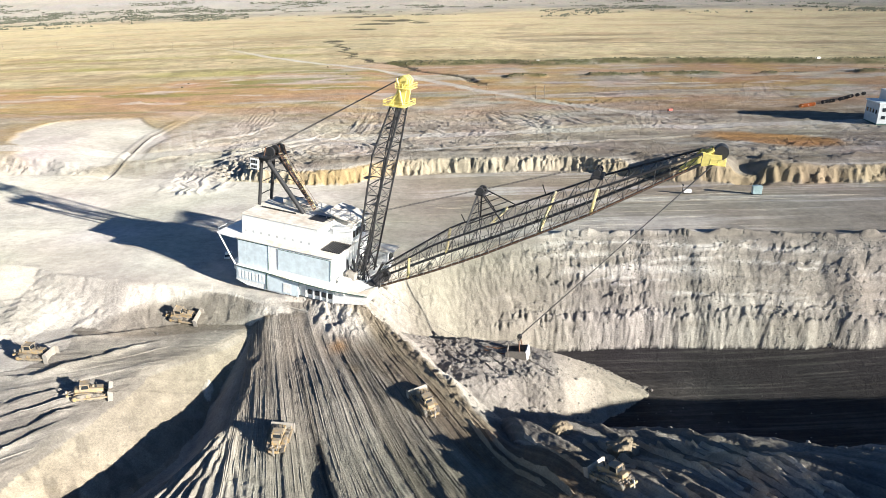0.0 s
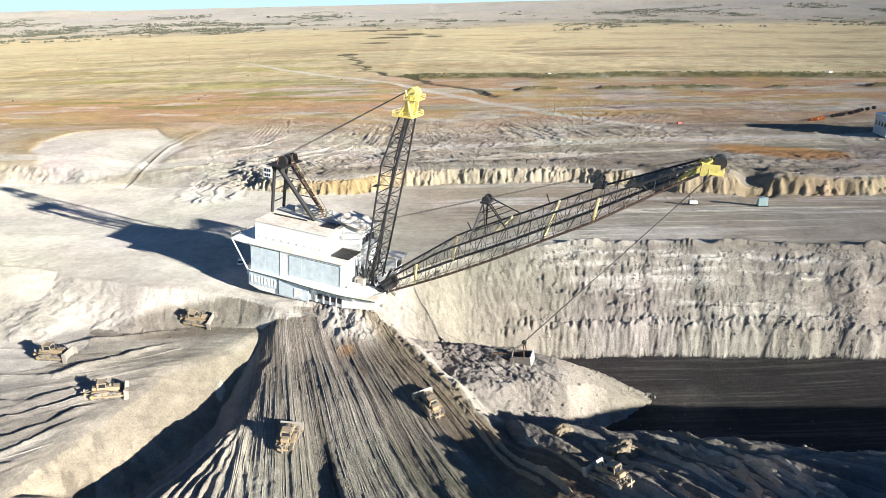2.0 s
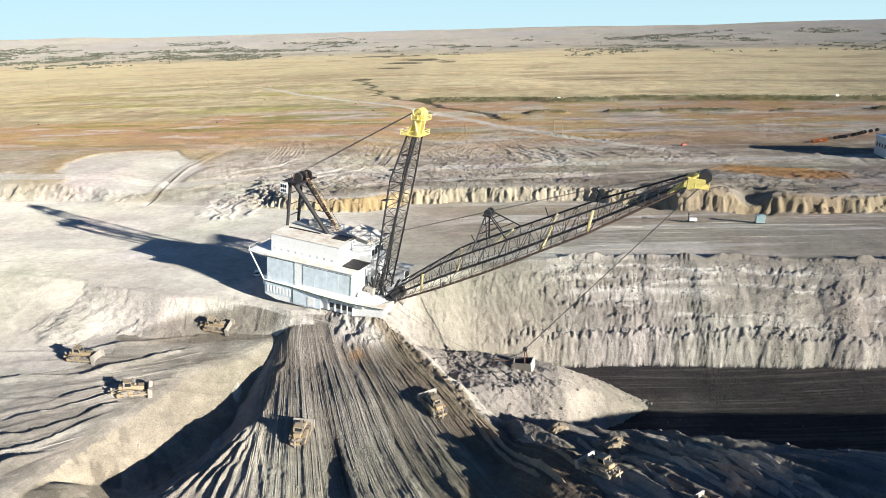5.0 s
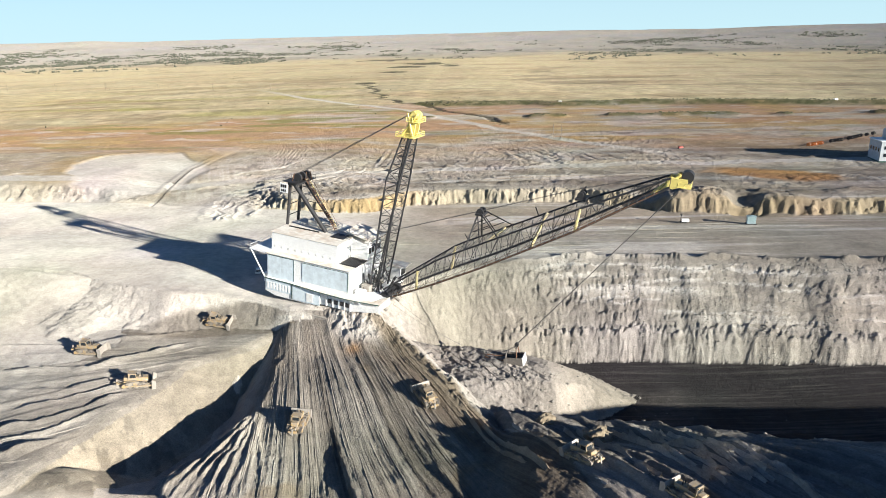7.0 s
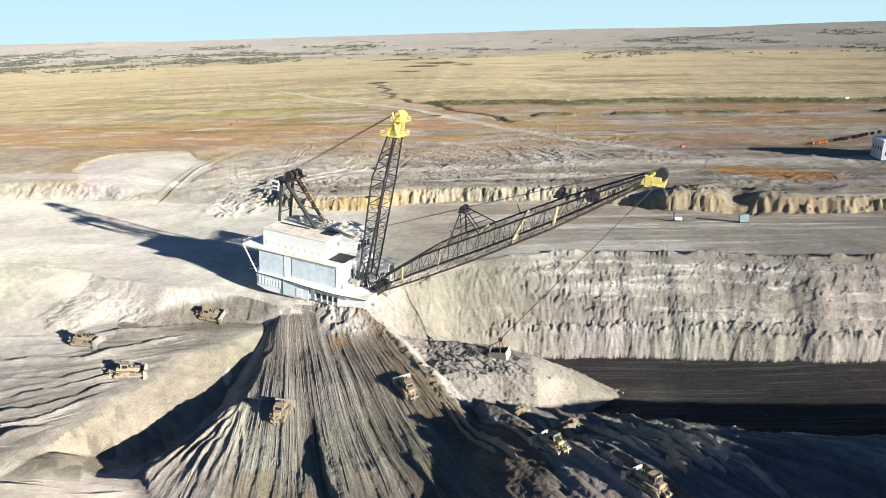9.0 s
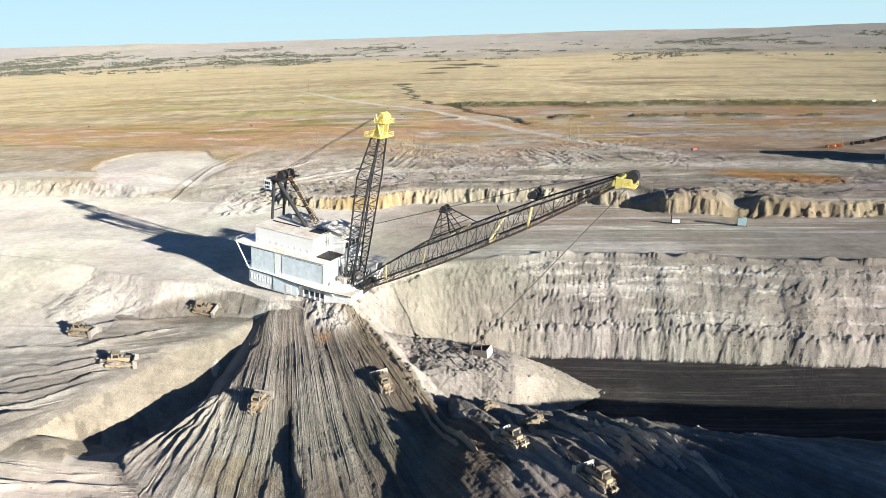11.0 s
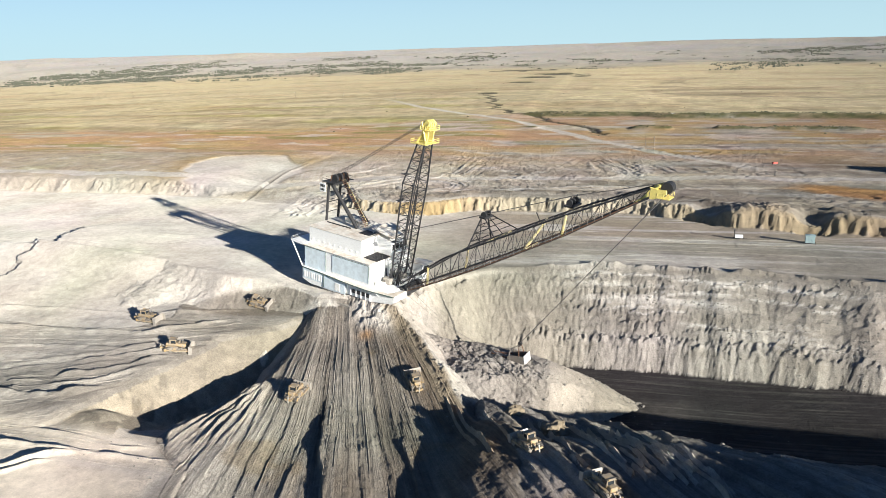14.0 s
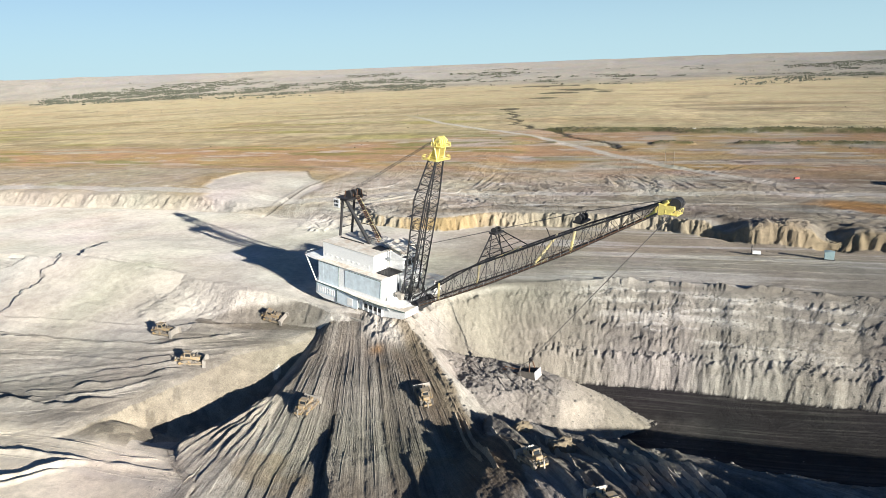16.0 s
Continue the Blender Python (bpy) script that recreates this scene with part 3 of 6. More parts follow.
    tall = (0.45 + 0.6 * ss(25, 40, x) + 1.0 * lattice(c5, c5 * 0, 88) ** 2) * np.clip(1 - np.abs(s5 - c5 - 0.5) / 0.2, 0, 1) ** 0.8 * ss(160, 130, y) * (0.6 + 0.4 * ss(0.3, 0.6, vnoise(r / 24 + c5 * 5.1, c5, 90)))
    south = line(y, ((-400, -12), (40, -6), (72, -9), (100, -8), (112, -9), (122, -11.5), (140, -12))) + line(x, ((-10, -4.5), (25, -1.5), (38, 1.2), (60, 2.4), (80, 1.5))) * ss(126, 112, y) + strips * 1.2 + tall + 0.15 * n8 + 0.25 * n2
    # heap added out of view, its crest shaped to shade spoil and pit floor
    heap = line(x, ((20, -12), (58, -6), (79, 2), (99, 8), (112, 9.5), (140, 11.6), (228, 12.5), (260, 9), (320, 8), (600, 0)))
    spoil = heap - 0.85 * np.abs(y - 67) + 1.0 * n8
    spoil = np.where(y < 67, np.maximum(spoil, -8), spoil)
    south = np.maximum(south, spoil)
    south = np.where(y > ys, south - 0.78 * (y - ys), south) - 30 * ss(27, 15, x + 0.35 * (y - 115))
    floor = -33 + 0.18 * n30 + 0.05 * fbm(x / 30, y / 1.5, 89, 3) + 0.06 * n2 + 1.8 * ss(100, 160, x)
    z = np.maximum(np.maximum(north, block), np.maximum(np.maximum(pile, south), floor))
    # a settling crack on the bench
    for pts, s in ((((170, -215), (205, -211), (228, -211), (261, -205), (300, -200)), 0.9), (((150, -176), (197, -189), (220, -196), (248, -203), (290, -215)), 1.3)):
        cx = line(y, pts) + 3.4 * fbm(y / 6, y * 0, 91, 4)
        z = z + s * 1.5 * ss(0, 1.2, x - cx) * ss(90, 6, x - cx) * ss(150, 175, y) * ss(285, 240, y)
    kinds = dict(d=d, north=north, block=block, pile=pile, south=south, floor=floor, z=z, steep=steep, face=face, off=off, bk=bk, left=left, ramp=ramp, pond=pond,
                 out=out, n8=n8, n30=n30, n2=n2, big=big, t1=t1, xv=xv, xr=xr, xe=xe, xc=xc, cut=crev, mound=mound, gully=gully, berm=berm, dyke=dyke, tracks=tracks, marks=marks, xb=xb, coulee=coulee, xw=xw, yw=yw, th=th, r=r, ang=ang, far_w=far_w, heap=heap_m, coarse=coarse, crumple=crumple, lanes=lanes, berms=np.maximum(berms, 0))
    return z, kinds


def z_band(d):
    return d / 2.2


def height(x, y):
    return float(land(np.array([float(x)]), np.array([float(y)]))[0][0])


def tint(c, a, m):
    return c + (np.array(a)[None, :] - c) * np.clip(m, 0, 1)[:, None]


BANDS = (((0.17, 0.150, 0.120), ((-200, 170), (-131, 172), (-104, 173), (-87, 176), (-66, 178.5), (-50, 180)), ((-200, 182), (-138, 185), (-105, 187), (-89, 187), (-58, 189), (-45, 189)), 0.9),
         ((0.19, 0.172, 0.145), ((-200, 162), (-133, 160.5), (-97, 157), (-82, 161), (-67, 164)), ((-200, 168), (-136, 166), (-102, 167), (-85, 168.5), (-60, 170)), 0.75),
         ((0.185, 0.170, 0.148), ((-200, 78), (-115, 113), (-106, 120), (-97, 127), (-87, 136), (-80, 143)), ((-200, 100), (-115, 130), (-102, 136), (-91, 142), (-84, 149), (-76, 157)), 0.8),
         ((0.21, 0.190, 0.160), ((-200, 70), (-108, 101), (-99, 107), (-92, 114), (-88, 121)), ((-200, 84), (-112, 107), (-103, 113.5), (-94, 121), (-88, 129)), 0.8))


def soil(x, y, z, k):
    """Base colour of the ground by what it is made of, plus painted shade and haze."""
    n8, n30, n2, big = k["n8"], k["n30"], k["n2"], k["big"]
    c = np.tile(np.array((0.235, 0.213, 0.179)), (len(x), 1))
    top = np.maximum
    # bench: pale clay in the west, grey haul surface in the east
    c = tint(c, (0.48, 0.452, 0.40), ss(20, -60, x) * ss(60, 90, y) * (0.8 + 0.2 * n30))
    lane = fbm((x + 4 * n30) / 90, (y - 0.03 * x) / 5.0, 101, 4)
    c = tint(c, (0.295, 0.266, 0.224), ss(-50, 20, x) * ss(228, 236, y) * (0.55 + 0.35 * lane))
    c = tint(c, (0.29, 0.235, 0.165), ss(-40, 30, x) * ss(262, 300, y + 8 * n30) * (y < k["bk"] + 2) * 0.5)
    c = tint(c, (0.40, 0.372, 0.33), ss(-30, 30, x) * ss(228, 236, y) * ss(0.05, 0.7, lane))
    # highwall
    wall = ss(0.5, 4, k["d"]) * (k["north"] >= k["z"] - 0.3) * ss(0, 30, x)
    strat = fbm(x / 60, k["face"] / 1.7, 103, 3)
    c = tint(c, (0.235, 0.216, 0.186), wall)
    c = tint(c, (0.185, 0.172, 0.152), wall * ss(0.1, 0.7, strat) * 0.7)
    streak = fbm(x / 22, k["d"] / 0.8, 104, 3)
    c = tint(c, (0.42, 0.40, 0.365), wall * ss(0.15, 0.7, -strat) * 0.7 * (1 - k["steep"]))
    c = tint(c, (0.47, 0.45, 0.41), wall * ss(0.3, 0.8, streak) * 0.7 * (1 - k["steep"]))
    c = tint(c, (0.19, 0.175, 0.15), wall * ss(0.25, 0.8, -streak) * 0.6)
    c = tint(c, (0.209, 0.190, 0.175), wall * np.exp(-((k["d"] - 21.2) / 1.2) ** 2) * 0.75)
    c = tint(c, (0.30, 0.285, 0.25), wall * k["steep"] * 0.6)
    # hollows between the flutes painted darker, as if shaded
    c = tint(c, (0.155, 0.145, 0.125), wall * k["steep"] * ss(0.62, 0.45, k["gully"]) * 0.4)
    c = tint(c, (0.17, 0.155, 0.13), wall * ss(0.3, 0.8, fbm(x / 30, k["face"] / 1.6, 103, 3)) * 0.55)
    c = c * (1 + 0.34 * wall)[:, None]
    scarp = ss(0, 2, k["d"]) * (k["north"] >= k["z"] - 0.3) * ss(30, 0, x)
    c = tint(c, (0.50, 0.47, 0.41), scarp * (0.8 + 0.2 * n8))
    c = tint(c, (0.25, 0.23, 0.19), ss(1, 5, k["d"]) * (k["north"] >= k["z"] - 0.3) * ss(52, 28, x + 3 * n8) * ss(-15, -5, x) * 0.8)
    # west ground, valley side and fan
    xw, yw = k["xw"], k["yw"]
    blk = (k["block"] >= k["z"] - 0.05) * 1.0
    lane2 = fbm(np.arctan2(yw - 162, -(xw + 38)) * 40, np.hypot(xw + 38, yw - 162) / 60, 105, 3)
    c = tint(c, (0.56, 0.505, 0.41), blk * ss(90, 84, yw) * ss(-48, -54, xw))
    c = tint(c, (0.52, 0.47, 0.38), blk * ss(106, 102, yw) * ss(86, 90, yw) * ss(-44, -50, xw) * (0.75 + 0.3 * fbm(xw / 40, (yw - 0.1 * xw) / 0.9, 106, 3)))
    c = tint(c, (0.223, 0.205, 0.177), blk * (x < k["xr"]) * ss(0.1, 0.5, lane2) * 0.35)
    c = tint(c, (0.20, 0.185, 0.16), blk * (x < k["xr"] + 2) * ss(3, 0, np.abs(yw - line(xw, ((-220, 146), (-151, 152), (-113, 156), (-66, 171)))) - 3) * 0.8)
    side = blk * ss(-0.02, 0.2, k["t1"]) * (x < k["xv"]) * ss(99, 104, yw)
    blotch = fbm(xw / 6, yw / 5, 107, 4) - 0.9 * ss(118, 150, yw)
    c = tint(c, (0.40, 0.352, 0.262), side * 0.95)
    mottle = fbm((x + 0.5 * y) / 3.2, (y - 0.5 * x) / 6.5, 112, 4)
    c = tint(c, (0.20, 0.178, 0.138), side * ss(-0.1, 0.25, mottle) * ss(178, 145, y) * 0.75)
    c = tint(c, (0.19, 0.170, 0.135), side * ss(0.25, -0.35, blotch) * 0.22)
    c = tint(c, (0.255, 0.230, 0.186), side * ss(126, 150, y) * 0.75)
    c = tint(c, (0.36, 0.30, 0.18), side * ss(0.5, 1.0, fbm(xw / 9, yw / 9, 108, 3)) * ss(135, 112, yw) * 0.5)
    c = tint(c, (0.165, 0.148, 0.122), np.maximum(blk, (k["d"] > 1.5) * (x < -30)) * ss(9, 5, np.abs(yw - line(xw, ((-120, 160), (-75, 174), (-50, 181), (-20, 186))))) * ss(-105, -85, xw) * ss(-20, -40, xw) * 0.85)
    c = tint(c, (0.25, 0.23, 0.20), blk * (x < k["xr"] + 3) * ss(102, 106, yw) * ss(172, 160, yw) * ss(-0.5, 0.5, lane2) * 0.2)
    # dark lanes freshly bladed between the furrows
    wst = blk * (x < k["xr"] + 3) * ss(98, 104, y)
    edge_n = 0.8 * n8
    c = tint(c, (0.29, 0.268, 0.23), wst * ss(184, 170, y) * ss(-150, -110, x) * 0.75)
    for dark, lo_pts, hi_pts, amount in BANDS:
        c = tint(c, dark, wst * ss(-0.6, 0.6, y - line(x, lo_pts) + edge_n) * ss(0.6, -0.6, y - line(x, hi_pts) + edge_n) * amount * (0.85 + 0.2 * lane2))
    th = np.arctan2(x - HUB[0], HUB[1] - y)
    r = np.hypot(x - HUB[0], y - HUB[1])
    lane3 = fbm(th * 45, r / 50, 109, 2)
    fan = blk * ss(-7, 0, x - k["xc"]) * ss(191, 185, y)
    c = tint(c, (0.192, 0.166, 0.132), fan * (0.8 + 0.2 * lane3))
    c = tint(c, (0.18, 0.165, 0.14), fan * ss(0.1, 0.8, lane3) * 0.7)
    sth = (k["south"] >= k["z"] - 0.05) * 1.0
    fine = fbm(th * 125 / 2.2, r / 70, 110, 2)
    c = tint(c, (0.14, 0.122, 0.099), (fan + 0.5 * sth) * ss(0.1, 0.6, fine) * 0.7)
    c = tint(c, (0.24, 0.222, 0.19), fan * ss(0.2, 0.7, -fine) * 0.6)
    c = tint(c, (0.37, 0.345, 0.295), blk * ss(-4, 2, x - k["xc"]) * ss(-30, -44, x + 0.22 * (y - 110)) * ss(150, 132, y) * 0.8)
    c = tint(c, (0.48, 0.455, 0.40), blk * np.clip(1.3 * k["heap"] + 0.3 * n8 * k["heap"], 0, 1) * 0.9)
    c = tint(c, (0.27, 0.16, 0.075), blk * np.exp(-np.hypot((x + 27) / 2.6, (y - 169) / 2.2) ** 2) * 0.8)
    c = tint(c, (0.22, 0.165, 0.10), fan * ss(0.5, 0.9, fbm(x / 11, y / 11, 111, 3)) * 0.5)
    c = tint(c, (0.165, 0.122, 0.083), blk * ss(-17, -12, x - k["xe"] + 2 * n8) * ss(0, -2, x - k["xe"]) * ss(92, 104, y) * ss(176, 160, y) * 0.6)
    c = tint(c, (0.25, 0.205, 0.14), blk * ss(-9, -4, x - k["xe"] + 2 * n8) * ss(2, -1, x - k["xe"]) * ss(134, 140, y) * ss(188, 178, y) * 0.75)
    c = tint(c, (0.44, 0.41, 0.35), blk * ss(-1, 2, x - k["xe"] + 1.5 * n8 + n2) * ss(138, 148, y) * 0.85)
    sth = (k["south"] >= k["z"] - 0.05) * 1.0
    c = tint(c, (0.215, 0.197, 0.172), sth * 0.92)
    c = tint(c, (0.33, 0.305, 0.27), sth * ss(0.1, 0.6, lane3) * 0.7)
    c = tint(c, (0.26, 0.21, 0.14), sth * ss(0.5, 0.8, fbm(x / 7, y / 7, 113, 3)) * 0.4)
    pl = (k["pile"] >= k["z"] - 0.05) * 1.0
    c = tint(c, (0.31, 0.288, 0.25), pl)
    c = tint(c, (0.22, 0.205, 0.18), pl * ss(0.1, 0.7, n8) * 0.7)
    c = tint(c, (0.20, 0.185, 0.16), pl * ss(0.0, 0.5, fbm((y + 0.75 * x) / 1.3, (x - y) / 20, 116, 3)) * k["coarse"] * 0.6)
    c = tint(c, (0.335, 0.308, 0.255), pl * ss(26, 40, x + 4 * n8) * 0.85)
    c = tint(c, (0.30, 0.278, 0.24), pl * ss(26, 40, x) * ss(0.2, 0.7, fbm((x + 0.8 * y) / 3, (x - y) / 18, 115, 3)) * 0.5)
    fl = (k["floor"] >= k["z"] - 0.05) * 1.0
    c = tint(c, (0.042, 0.039, 0.039), fl)
    c = tint(c, (0.095, 0.088, 0.080), fl * ss(0.1, 0.7, fbm(x / 25, y / 0.9, 117, 4)) * 0.65)
    c = tint(c, (0.12, 0.11, 0.10), fl * ss(9, 2, y - 180 + 3 * n8) * ss(58, 70, x) * ss(90, 76, x) * 0.4)
    # back face and the stripped ground behind it
    wl = ss(-0.15, 0.1, k["off"]) * (1 - ss(1.1, 1.6, k["off"])) * (1 - k["ramp"])
    c = tint(c, (0.37, 0.322, 0.245), wl)
    c = tint(c, (0.39, 0.355, 0.295), wl * k["left"])
    c = tint(c, (0.342, 0.252, 0.123), wl * ss(-115, -80, x) * ss(0, -40, x) * 0.85)
    c = tint(c, (0.32, 0.26, 0.17), wl * ss(60, 110, x) * 0.9)
    # shade painted into the crevices of the face
    c = tint(c, (0.162, 0.133, 0.095), wl * ss(0.1, 0.6, k["cut"]) * (1 - k["left"]) * 0.5)
    c = tint(c, (0.32, 0.255, 0.165), ss(0.6, 3.0, k["mound"]) * 0.9)
    o = k["out"]
    dry = fbm(x / 45, y / 26, 121, 4)
    c = tint(c, (0.325, 0.285, 0.23), o)
    c = tint(c, (0.20, 0.17, 0.135), o * ss(-0.05, 0.5, fbm(x / 60, y / 22, 123, 4)) * 0.75 * ss(-140, -60, x))
    c = tint(c, (0.10, 0.085, 0.068), o * ss(26, 10, np.abs(y - line(x, ((90, 640), (134, 594), (193, 500), (230, 470), (330, 440)))) + 14 * n30) * ss(100, 140, x) * 0.75)
    c = tint(c, (0.336, 0.316, 0.286), o * ss(0.2, 0.7, fbm(x / 34, y / 16, 125, 4)) * 0.8)
    c = tint(c, (0.291, 0.241, 0.168), o * ss(-135, -170, x) * 0.8)
    c = tint(c, (0.43, 0.395, 0.335), (0.75 + 0.5 * fbm((x + 0.35 * y) / 1.8, y / 80, 163, 3)) * ss(0, 0.1, k["off"]) * ss(-52, -80, x) * ss(470, 420, y) * ss(0, 8, x - k["xb"]) * 0.8)
    speck = fbm(x / 7, y / 7, 126, 4)
    c = tint(c, (0.19, 0.162, 0.13), o * ss(0.15, 0.6, speck) * 0.5 * ss(640, 520, y))
    c = tint(c, (0.40, 0.375, 0.335), o * ss(0.3, 0.7, -speck) * 0.45 * ss(640, 520, y))
    c = tint(c, (0.151, 0.132, 0.106), np.clip(k["berm"], 0, 1) * 0.8)
    c = tint(c, (0.33, 0.306, 0.272), k["pond"] * 0.95)
    c = tint(c, (0.347, 0.330, 0.302), o * ss(0.05, 0.3, k["marks"]) * 0.7)
    c = tint(c, (0.19, 0.17, 0.15), o * ss(0.15, 0.5, -k["marks"]) * 0.6)
    # shade in the ditch beside the ramp, painted as a dark line
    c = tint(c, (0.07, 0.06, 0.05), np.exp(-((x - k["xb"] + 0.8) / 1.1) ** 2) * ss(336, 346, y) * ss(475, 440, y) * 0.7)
    c = tint(c, (0.17, 0.145, 0.118), o * ss(60, 130, x) * ss(-0.1, 0.5, fbm(x / 90, y / 9, 161, 4)) * 0.6 * ss(820, 640, y))
    ring = ss(1.75, 1.2, np.hypot((x + 204 + 0.23 * (y - 415)) / 42, (y - 412) / 62) + 0.1 * n30) * (1 - k["pond"]) * ss(352, 372, y)
    c = tint(c, (0.291, 0.207, 0.095), ring * (0.5 + 0.4 * n8) * ss(-150, -185, x))
    # dark band behind the face: rough soil, with the berm's shade painted in
    c = tint(c, (0.18, 0.152, 0.118), ss(6, 12, y - k["bk"]) * ss(40, 28, y - k["bk"]) * ss(-85, -60, x) * ss(-0.9, 0.4, fbm(x / 20, y / 5, 165, 3)) * 0.7)
    # haul roads
    for pts, wide in HAUL_ROADS:
        dist = np.abs(y - line(x, pts) - 3 * n30)
        c = tint(c, (0.40, 0.372, 0.33), ss(wide, wide * 0.7, dist) * 0.9)
    # orange clay patches, then grass, drier with distance; far hills paled by painted haze
    c = tint(c, (0.31, 0.165, 0.065), ss(1.0, 0.6, np.hypot((x - 190 + 0.55 * (y - 372)) / 32, (y - 372) / 34) + 0.25 * n30) * ss(335, 345, y) * 0.9)
    clay = ss(430, 560, y) * ss(1000, 760, y)
    c = tint(c, (0.31, 0.19, 0.105), clay * ss(-0.5, 0.25, fbm(x / 110, y / 30, 127, 4)) * 0.9)
    c = tint(c, (0.314, 0.218, 0.095), clay * ss(0.0, 0.5, fbm(x / 60, y / 30, 129, 4)) * 0.7)
    c = tint(c, (0.168, 0.160, 0.050), clay * ss(120, -120, x) * ss(0.25, 0.6, fbm(x / 90, y / 22, 131, 4)) * 0.75)
    c = tint(c, (0.370, 0.308, 0.258), clay * ss(0.42, 0.7, fbm(x / 40, y / 16, 133, 4)) * 0.85)
    edge = line(x, ((-900, 640), (-300, 700), (-60, 900), (60, 868), (330, 838), (480, 768), (900, 740)))
    g = ss(-30, 30, y - edge + 25 * n30)
    field = np.tile(np.array((0.35, 0.295, 0.185)), (len(x), 1))
    field = tint(field, (0.235, 0.185, 0.105), ss(100, -500, x) * ss(-0.5, 0.5, fbm(x / 300, y / 70, 136, 4)) * ss(2300, 1500, y) * 0.8)
    field = tint(field, (0.47, 0.385, 0.235), ss(-100, 150, x) * 0.8)
    field = tint(field, (0.224, 0.204, 0.067), ss(150, -150, x) * ss(0.0, 0.6, fbm(x / 240, y / 90, 135, 4)) * ss(1700, 900, y) * 0.75)
    field = tint(field, (0.27, 0.19, 0.11), ss(0.15, 0.8, fbm(x / 330, y / 90, 137, 4)) * 0.5)
    field = tint(field, (0.36, 0.30, 0.18), ss(0.1, 0.8, fbm(x / 400, y / 160, 139, 4)) * 0.7)
    field = tint(field, (0.129, 0.106, 0.064), ss(0.45, 0.8, fbm(x / 150, y / 60, 141, 4)) * 0.35)
    gorge = ss(0.86, 0.93, ridge(x / 700 + 2.2, y / 420 + 0.6, 67, 1)) * ss(850, 1200, y)
    field = tint(field, (0.19, 0.15, 0.095), gorge * ss(-0.2, 0.4, fbm(x / 90, y / 60, 143, 3)) * 0.5)
    band = np.exp(-((y - 3350 - 90 * fbm(x / 300, y * 0, 181, 2)) / 120) ** 2) * ss(-500, 100, x)
    field = tint(field, (0.085, 0.08, 0.062), band * ss(-0.4, 0.2, fbm(x / 120, y / 50, 183, 3)) * 0.9)
    wood = ss(2750, 3200, y + 240 * fbm(x / 500, y / 300, 145, 3))
    field = tint(field, (0.25, 0.225, 0.185), wood * 0.7)
    field = tint(field, (0.112, 0.106, 0.078), wood * ss(0.0, 0.5, fbm(x / 160, y / 120, 147, 4)) * 0.5)
    # haze painted into the colour of the far hills
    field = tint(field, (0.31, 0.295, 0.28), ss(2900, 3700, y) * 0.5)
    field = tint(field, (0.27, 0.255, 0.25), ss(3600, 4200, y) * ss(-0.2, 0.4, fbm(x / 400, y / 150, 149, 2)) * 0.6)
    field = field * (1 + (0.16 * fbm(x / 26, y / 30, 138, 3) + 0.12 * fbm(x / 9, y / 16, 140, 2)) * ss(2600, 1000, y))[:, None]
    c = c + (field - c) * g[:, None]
    dist = np.abs(x - line(y, ((420, 172), (474, 142), (527, 99), (618, 43), (786, -41), (934, -158), (1056, -241), (1500, -480))))
    c = tint(c, (0.392, 0.364, 0.319), ss(9, 5, dist) * ss(440, 470, y) * ss(1400, 1000, y) * 0.9)
    # coulees and far hollows get a near-black colour
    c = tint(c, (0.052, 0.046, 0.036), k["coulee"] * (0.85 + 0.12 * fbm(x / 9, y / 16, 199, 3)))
    c = tint(c, (0.076, 0.078, 0.031), np.clip(k["dyke"] - 0.5, 0, 1) * (0.75 + 0.4 * n8))
    for j, s in ((0, 151), (1, 152), (2, 153)):
        c[:, j] *= 1 + (0.10 * fbm(x / 14, y / 14, 150, 3) + 0.10 * n2) * ss(2200, 900, y) + 0.03 * fbm(x / 30, y / 30, s, 2)
    return np.clip(c, 0.012, 0.8)


def grain_of(x, y, k):
    """How coarse the ground is: graded benches and the pond floor are smooth."""
    bench = ss(-6, 8, -k["d"]) * ss(6, 0, y - k["bk"])
    return 1 - 0.62 * np.clip(bench * (0.5 + 0.5 * ss(30, -40, x)) + 0.5 * ss(-95, -130, x) * ss(140, 170, y) * ss(6, 0, y - k["bk"]) + k["pond"] + ss(106, 100, y) * ss(-52, -60, x), 0, 1)


def lanes_of(x, y, k):
    """Across and along the way that blades and wheels went over the ground, and how clear their marks are."""
    fan = ((k["block"] >= k["z"] - 0.05) & (x > k["xc"] - 3) & (x < k["xe"] + 1)) | ((k["south"] >= k["z"] - 0.05) & (x > 5))
    west = (k["block"] >= k["z"] - 0.05) & (x < k["xr"] + 1)
    bench = (k["north"] >= k["z"] - 0.05) & (k["d"] < 0) & (y < k["bk"])
    across = np.where(fan, k["th"] * 125, np.where(west & (y > 103), k["ang"] * 62, y - 0.03 * x))
    along = np.where(fan, k["r"], np.where(west & (y > 103), k["far_w"], x))
    clear = np.where(fan, 1.0 - 0.9 * k["heap"], np.where(west, 0.7, np.where(bench, 0.25 * ss(-40, 10, x) + 0.1, np.where(k["floor"] >= k["z"] - 0.05, 0.8, 0.0))))
    return np.stack((across, along, clear), -1)


